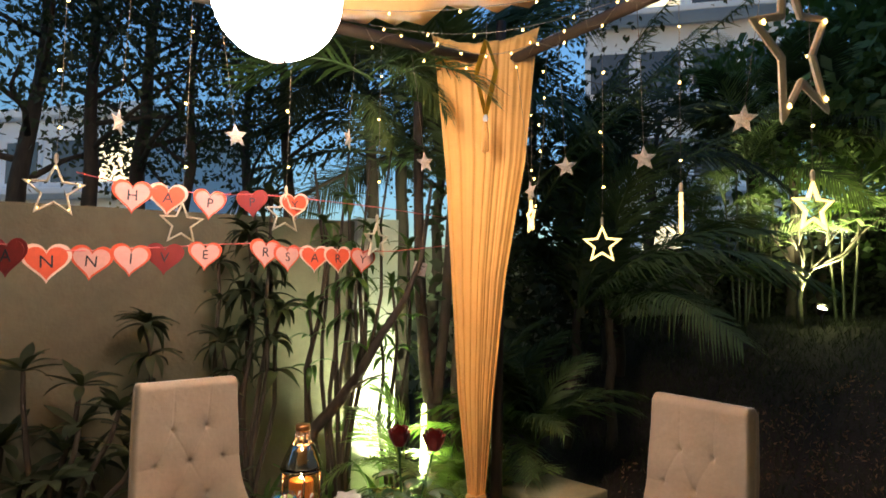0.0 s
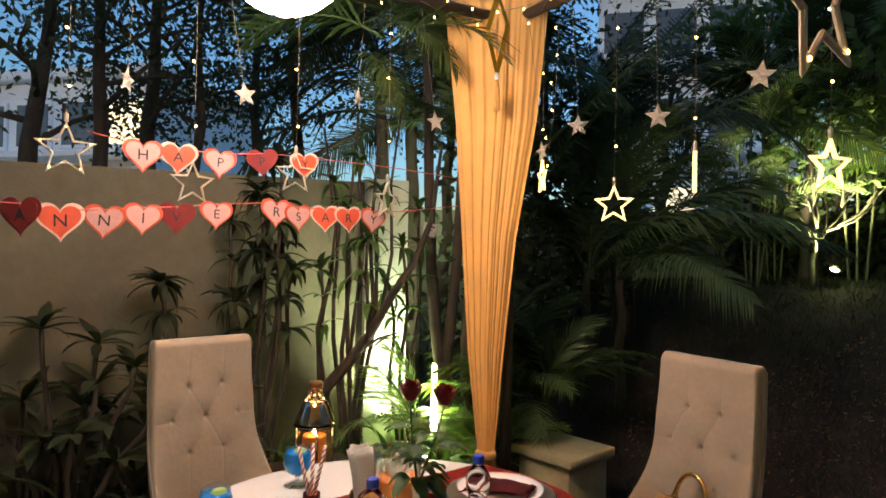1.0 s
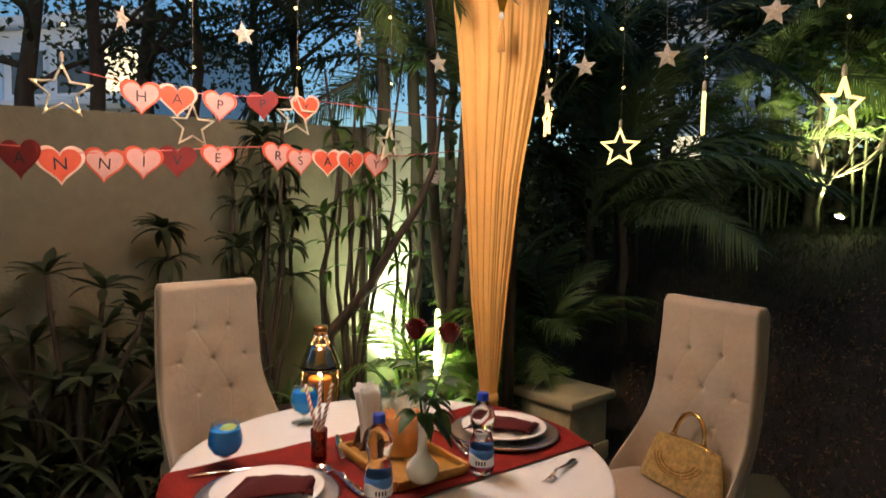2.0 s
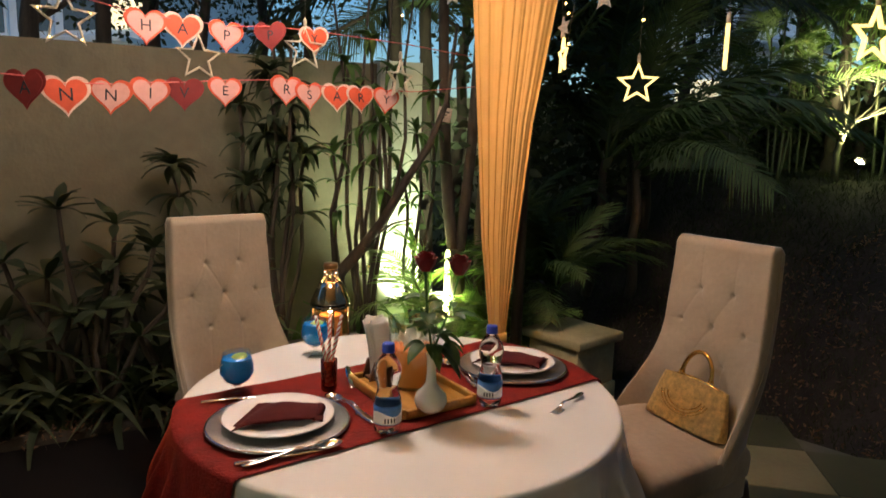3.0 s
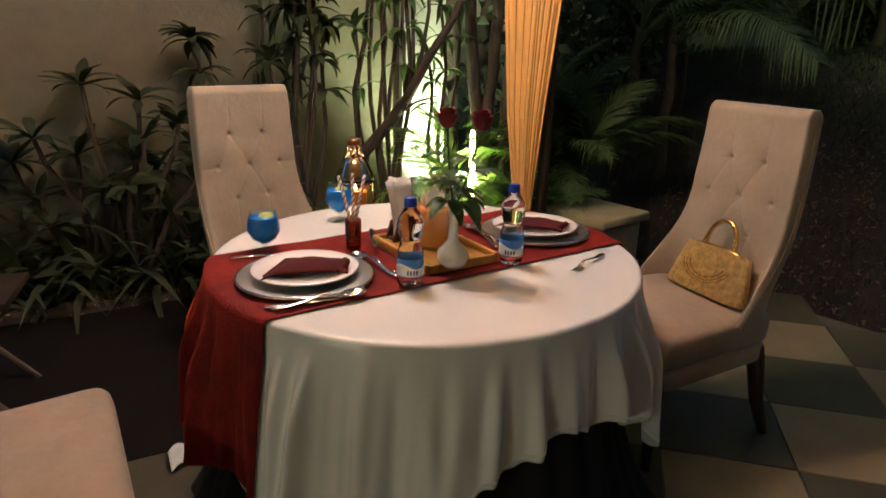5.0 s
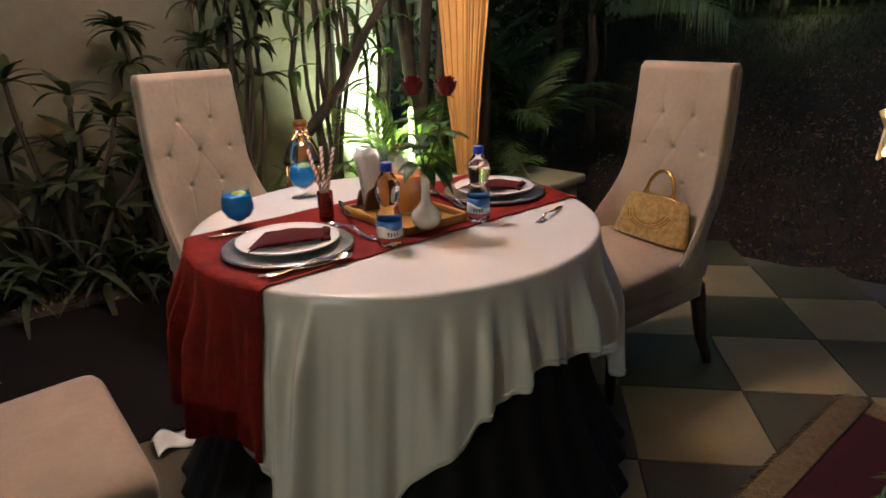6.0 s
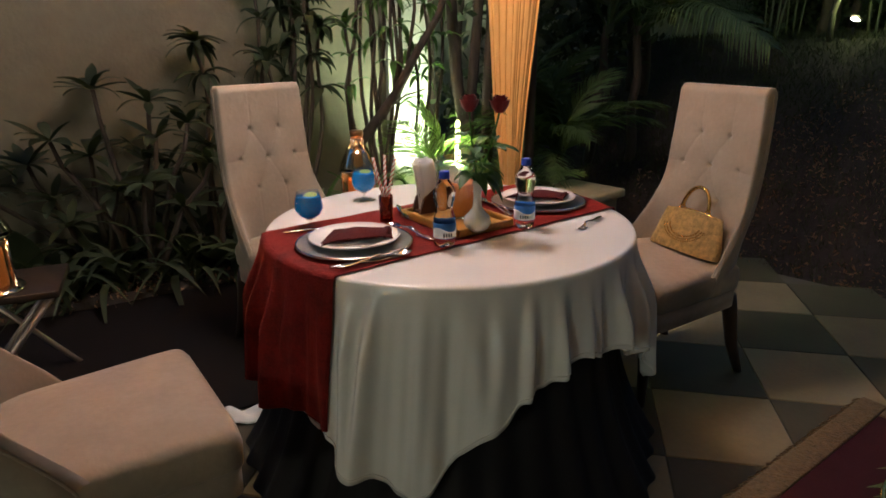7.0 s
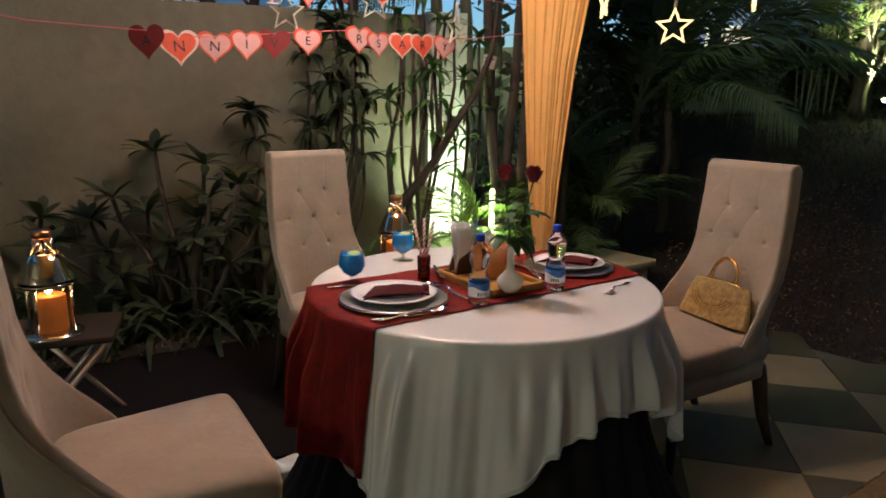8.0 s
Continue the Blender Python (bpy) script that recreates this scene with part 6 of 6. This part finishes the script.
TREES = [(-3.75, 4.75, 4.6, 0.10, 71, 0.06), (-3.35, 5.05, 4.9, 0.085, 72, 0.01), (-3.30, 5.75, 5.2, 0.10, 73, 0.02), (-2.75, 5.45, 4.4, 0.07, 74, 0.04), (-1.9, 6.1, 4.8, 0.08, 75, -0.03),
         (-0.6, 7.0, 4.6, 0.08, 77, 0.02), (-2.9, 7.3, 5.4, 0.09, 78, 0.0)]
for x, y, h, r, sd, ln in TREES:
    tree(x, y, 0.0, h, r, "dark leafy tree behind the garden wall", sd, per=88, spread=0.25, size=0.066, first=0.5, limbs=12, reach=1.25, lean=ln)
for x, y, z, h, sd in ((0.4, 8.2, 1.3, 4.4, 81), (4.5, 8.4, 1.4, 5.0, 83), (5.4, 7.4, 1.5, 4.8, 84), (5.6, 6.2, 1.5, 4.6, 85), (2.0, 8.4, 1.4, 2.6, 86)):
    tree(x, y, z, h, 0.08, "dark leafy tree beyond the lawn", sd, per=32, spread=0.30, size=0.10, first=0.2, limbs=13, reach=1.4)
tree(0.15, 5.75, 0.5, 2.6, 0.04, "dark shrubby tree behind the drape", 89, per=70, spread=0.2, size=0.11, first=0.06, limbs=14, reach=0.75)
# these three trees get lighter leaves to look lit by the lawn lamp
tree(4.0, 6.35, 1.36, 3.3, 0.045, "tall leafy tree coloured lighter as if catching the lawn light", 95, per=60, spread=0.22, size=0.16, first=0.35, limbs=13, reach=1.0, material=M_LEAF)
tree(4.2, 6.75, 1.35, 2.6, 0.05, "leafy tree coloured lighter as if catching the garden light", 87, per=70, spread=0.2, size=0.12, first=0.25, limbs=12, reach=0.9, material=M_LEAF)
tree(3.25, 6.7, 1.35, 2.5, 0.04, "leafy tree beside the lit palms, coloured lighter as they are", 88, per=60, spread=0.2, size=0.12, first=0.3, limbs=11, reach=0.9, material=M_LEAF)


def hedge():
    """Dense dark shrubs that close the lawn before the boundary wall."""
    rr = random.Random(97)
    for x, y, w, h, seed in ((2.75, 6.85, 0.4, 0.75, 1), (3.4, 6.8, 0.45, 0.95, 2), (4.1, 6.7, 0.45, 1.0, 3), (4.75, 6.55, 0.45, 0.9, 4), (5.4, 6.4, 0.5, 1.1, 5), (6.2, 6.2, 0.5, 1.0, 6)):
        o = thing("shrub", pose(x, y, 1.35), "dense dark shrub along the boundary wall", "shrub", "shrubs along the boundary wall")
        centres = [(rr.uniform(-w, w), rr.uniform(-0.18, 0.18), rr.uniform(0.02, h)) for _ in range(26)]
        for c in centres[::5]:
            link("stem", *tube([(c[0] * 0.3, 0, -0.1), (c[0] * 0.6, c[1] * 0.5, c[2] * 0.5), c], [0.014, 0.010, 0.005], 6), M_BARK, o)
        v, f = leaf_cloud(centres, 44, 0.13, 0.12, 970 + seed)
        link("foliage", v, f, M_LEAF_DARK, o, smooth=False)


hedge()
# brightest leaf colour here imitates the lamp shining from below
tree(4.1, 6.1, 1.3, 2.3, 0.03, "leafy shrub above the lawn light, coloured bright for its glow", 93, per=40, spread=0.22, size=0.15, first=0.45, limbs=10, reach=0.7, material=M_LEAF_LAMPLIT)


def lit_tree():
    """The small branching tree by the lawn light."""
    o = thing("frangipani_tree", pose(2.73, 5.92, 1.36), "pale-trunked small tree lit from its foot on the lawn", "tree", "trees round the garden")
    bark = mat("pale_bark", (0.11, 0.095, 0.055), 0.85, vary=0.3, scale=14, bump=0.4)
    link("trunk", *tube([(0, 0, -0.1), (-0.01, 0, 0.15), (0.02, 0, 0.30), (0.10, 0, 0.42)], [0.028, 0.024, 0.021, 0.017], 9), bark, o)
    tips = []
    rr = random.Random(9)
    for dx, dy, dz in ((-0.25, 0, 0.65), (0.02, 0.05, 0.75), (0.28, 0.0, 0.62), (0.45, -0.1, 0.55), (0.15, 0.15, 0.7), (-0.1, -0.15, 0.6), (0.6, 0.05, 0.68)):
        b = Vector((0.02, 0, 0.30)) if dx < 0.1 else Vector((0.10, 0, 0.42))
        e = Vector((dx, dy, dz + 0.1))
        link("branch", *tube([b, b.lerp(e, 0.5) + Vector((0.03, 0, -0.03)), e], [0.013, 0.010, 0.007], 7), bark, o)
        for k in range(3):
            q = e + Vector((rr.uniform(-0.12, 0.16), rr.uniform(-0.08, 0.08), rr.uniform(0.05, 0.18)))
            link("twig", *tube([b.lerp(e, 0.7), e.lerp(q, 0.4), q], [0.006, 0.005, 0.003], 6), bark, o)
        rosette(o, q, 3, [PLUM_LIT], rr, (-15, 45), (0.45, 0.7))


# leaf coloured bright for the lamp at the tree's foot
PLUM_LIT = blade_mesh("leaf", 0.25, 0.075, 0.4, M_LEAF_LAMPLIT, 8, 0.35, 0.15, 1.0)
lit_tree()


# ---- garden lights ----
M_FILL_GLOBE = glow("fill_globe_glow", (0.95, 1.0, 0.82), 130)
M_LIT_STRIP = glow("lit_strip_glow", (0.92, 1.0, 0.42), 7)
M_LENS = glow("garden_lamp_lens", (0.95, 1.0, 0.72), 90)


def garden_light(x, y, z, rx, rz, label):
    o = thing("garden_light", pose(x, y, z, 0, 0, rz), label, "light", "garden uplights")
    link("spike", *tube([(0, 0, -0.06), (0, 0, 0.06)], [0.006, 0.012], 8), M_DARKWOOD, o)
    link("housing", *moved(lathe([(0.0005, -0.05), (0.03, -0.045), (0.04, 0.0), (0.045, 0.03), (0.041, 0.03), (0.036, 0.01), (0.0005, 0.01)], 20), pose(0, 0, 0.09, rx, 0, 0)), M_DARKWOOD, o)
    link("lens", *moved(lathe([(0.0005, 0.018), (0.030, 0.016), (0.035, 0.012), (0.0005, 0.011)], 18), pose(0, 0, 0.09, rx, 0, 0)), M_LENS, o, "glowing lens")


garden_light(-0.40, 4.30, 0.06, 0, 0, "small garden uplight at the foot of the wall")
# made-up glowing tube, standing in for a surface the uplight turns bright
stick = thing("tube_light", pose(-0.355, 4.40, 0.04), "glowing upright added in place of an uplit strip among the palms", "light")
link("foot", *lathe([(0.0005, -0.04), (0.03, -0.04), (0.03, 0.26), (0.026, 0.28), (0.0005, 0.28)], 16), M_DARKWOOD, stick)
link("tube", *lathe([(0.0005, 0.281), (0.022, 0.281), (0.024, 0.30), (0.023, 0.70), (0.015, 0.73), (0.0005, 0.735)], 16), M_LIT_STRIP, stick, "glowing frosted tube")
garden_light(2.845, 5.80, 1.345, 38, 0, "small garden uplight on the lawn")

# globe light added out of view behind the terrace, brightening the tablecloth's front
fill_lamp = thing("wall_light", pose(-2.7, -3.99, 1.55), "unseen globe light added behind the terrace to brighten the tablecloth front", "light")
link("back_plate", *moved(lathe([(0.0005, -0.012), (0.07, -0.012), (0.075, 0.0), (0.07, 0.012), (0.0005, 0.012)], 24), pose(0, 0.012, 0, 90, 0, 0)), M_CHROME, fill_lamp)
link("arm", *tube([(0, 0.02, 0), (0, 0.09, 0.0), (0, 0.13, 0.05)], 0.012, 8), M_CHROME, fill_lamp)
link("globe", *moved(lathe([(0.14 * math.sin(math.pi * (0.02 + 0.96 * i / 16)), -0.14 * math.cos(math.pi * (0.02 + 0.96 * i / 16))) for i in range(17)], 28), pose(0, 0.16, 0.19)), M_FILL_GLOBE, fill_lamp, "glowing opal globe")

tag = thing("plant_tag", pose(-0.40, 4.33, 1.67, 0, 12, 10), "small square printed tag tied to the palm trunk", "tag")
link("tag_card", *block(-0.045, 0.045, -0.002, 0.002, -0.045, 0.045, 0.0015, 1), M_TAG, tag)
for k in range(3):
    link("print_bar", *block(-0.03, 0.03 - 0.012 * k, -0.0032, -0.002, 0.015 - 0.02 * k, 0.023 - 0.02 * k), M_INK, tag, "dark bar of print", smooth=False)


# ---- lawn grass and litter ----
def grass():
    g = np.random.RandomState(14)
    n = 42000
    xs, ys = g.uniform(0.6, 5.5, n), g.uniform(2.2, 7.0, n)
    keep = (0.67 * xs + 0.74 * ys > 3.72) & (0.67 * xs + 0.74 * ys < 7.6)
    xs, ys = xs[keep], ys[keep]
    v, f = [], []
    for x, y, a, h, b in zip(xs, ys, g.uniform(0, 6.28, len(xs)), g.uniform(0.025, 0.075, len(xs)), g.uniform(-0.04, 0.04, (len(xs), 2))):
        z = lawn_height(x, y) - 0.035
        w = 0.004
        k = len(v)
        v += [(x - w * math.cos(a), y - w * math.sin(a), z), (x + w * math.cos(a), y + w * math.sin(a), z), (x + b[0], y + b[1], z + h)]
        f.append((k, k + 1, k + 2))
    tagged(link("grass", v, f, M_GRASS, smooth=False), "short dark grass covering the sloping lawn", "grass", kind="stuff")
    m = 1500
    pts = []
    for s, d, x, y in zip(g.uniform(-3.5, 3.0, m), g.uniform(3.35, 4.0, m), g.uniform(1.0, 3.0, m), g.uniform(2.8, 5.0, m)):
        pts.append(tuple(along(s, d, 0.055)))
        if 0.67 * x + 0.74 * y > 3.75:
            pts.append((x, y, lawn_height(x, y) - 0.02))
    lv, lf = leaf_cloud(pts, 3, 0.03, 0.032, 15, 0.4)
    tagged(link("fallen_leaves", lv, lf, mat("dry_leaf", (0.13, 0.07, 0.035), 0.8, vary=0.4, spread=0.3), smooth=False), "scattered dry leaves on soil and lawn edge", "leaves", kind="stuff")


grass()

# ---- distant building ----
M_PAINT = mat("pale_building_paint", (0.70, 0.82, 0.92), 0.8, vary=0.12, scale=0.4, fine=4, bump=0.05)
M_PANE = mat("window_pane", (0.06, 0.08, 0.10), 0.15, vary=0.2, bump=0.0)
M_ROOMLIGHT = glow("lit_room", (1.0, 0.85, 0.55), 1.6)


def building(x, y, z, w, d, h, label, cols, rows, seed):
    o = thing("apartment_building", pose(x, y, z, 0, 0, -8), label, "building")
    link("wall", *block(-w / 2, w / 2, -d / 2, d / 2, 0, h, 0.05, 1), M_PAINT, o, smooth=False)
    link("roof", *block(-w / 2 - 0.3, w / 2 + 0.3, -d / 2 - 0.3, d / 2 + 0.3, h, h + 0.35, 0.05, 1), M_PAINT, o, smooth=False)
    rr = random.Random(seed)
    for i in range(cols):
        for j in range(rows):
            wx = -w / 2 + w * (i + 0.5) / cols
            wz = h * (j + 0.45) / rows
            fr = link("window", *block(wx - 0.75, wx + 0.75, -d / 2 - 0.08, -d / 2 + 0.02, wz - 0.75, wz + 0.85, 0.03, 1), M_PAINT, o, smooth=False)
            link("pane", *block(wx - 0.62, wx + 0.62, -d / 2 - 0.10, -d / 2 - 0.085, wz - 0.62, wz + 0.72), M_ROOMLIGHT if rr.random() < 0.25 else M_PANE, fr, smooth=False)
    for j in range(rows):
        link("balcony", *block(-w / 2 + 0.4, w / 2 - 0.4, -d / 2 - 1.0, -d / 2, h * j / rows + 0.05, h * j / rows + 0.25, 0.03, 1), M_PAINT, o, smooth=False)


building(6.5, 24.0, -1.0, 6.5, 6.0, 14.5, "pale apartment building with windows behind the trees", 4, 5, 3)
building(-15.0, 22.0, -1.0, 9.0, 6.0, 8.0, "pale low apartment building behind the trees", 5, 3, 4)

# ---- floor tiles ----
TILE = 0.435
TA = radians(-5)
TU, TV = Vector((math.cos(TA), math.sin(TA), 0)), Vector((-math.sin(TA), math.cos(TA), 0))
T0 = Vector((1.04, 2.098, 0))


def tiles():
    base = link("floor", *prism([(-5, -4), (5.2, -4), (2.6, 2.72), (1.36, 3.72), (0.4, 3.2), (-0.20, 2.427), (-6.2, -2.2)], -0.05, -0.004), M_GROUT, smooth=False)
    tagged(base, "chequered stone tile terrace floor", "floor", kind="structure")
    g = TILE / 2 - 0.002
    meshes = []
    for mm in (M_TILE_L, M_TILE_D):
        v, f = block(-g, g, -g, g, -0.012, 0.002, 0.0025, 1)
        me = bpy.data.meshes.new("floor_tile")
        me.from_pydata([tuple(p) for p in v], [], [tuple(q) for q in f])
        me.materials.append(mm)
        meshes.append(me)
    rnd = random.Random(8)
    for i in range(-9, 6):
        for j in range(-9, 6):
            c = T0 + TU * (TILE * (i + 0.5)) + TV * (TILE * (j + 0.5))
            if NX * c.x + NY * c.y > 2.0 or 0.67 * c.x + 0.74 * c.y > 3.62:
                continue
            share("floor_tile", meshes[(i + j) % 2], base, Matrix.Translation(c + Vector((0, 0, rnd.uniform(-0.0012, 0.0)))) @ Matrix.Rotation(TA, 4, "Z"))


tiles()
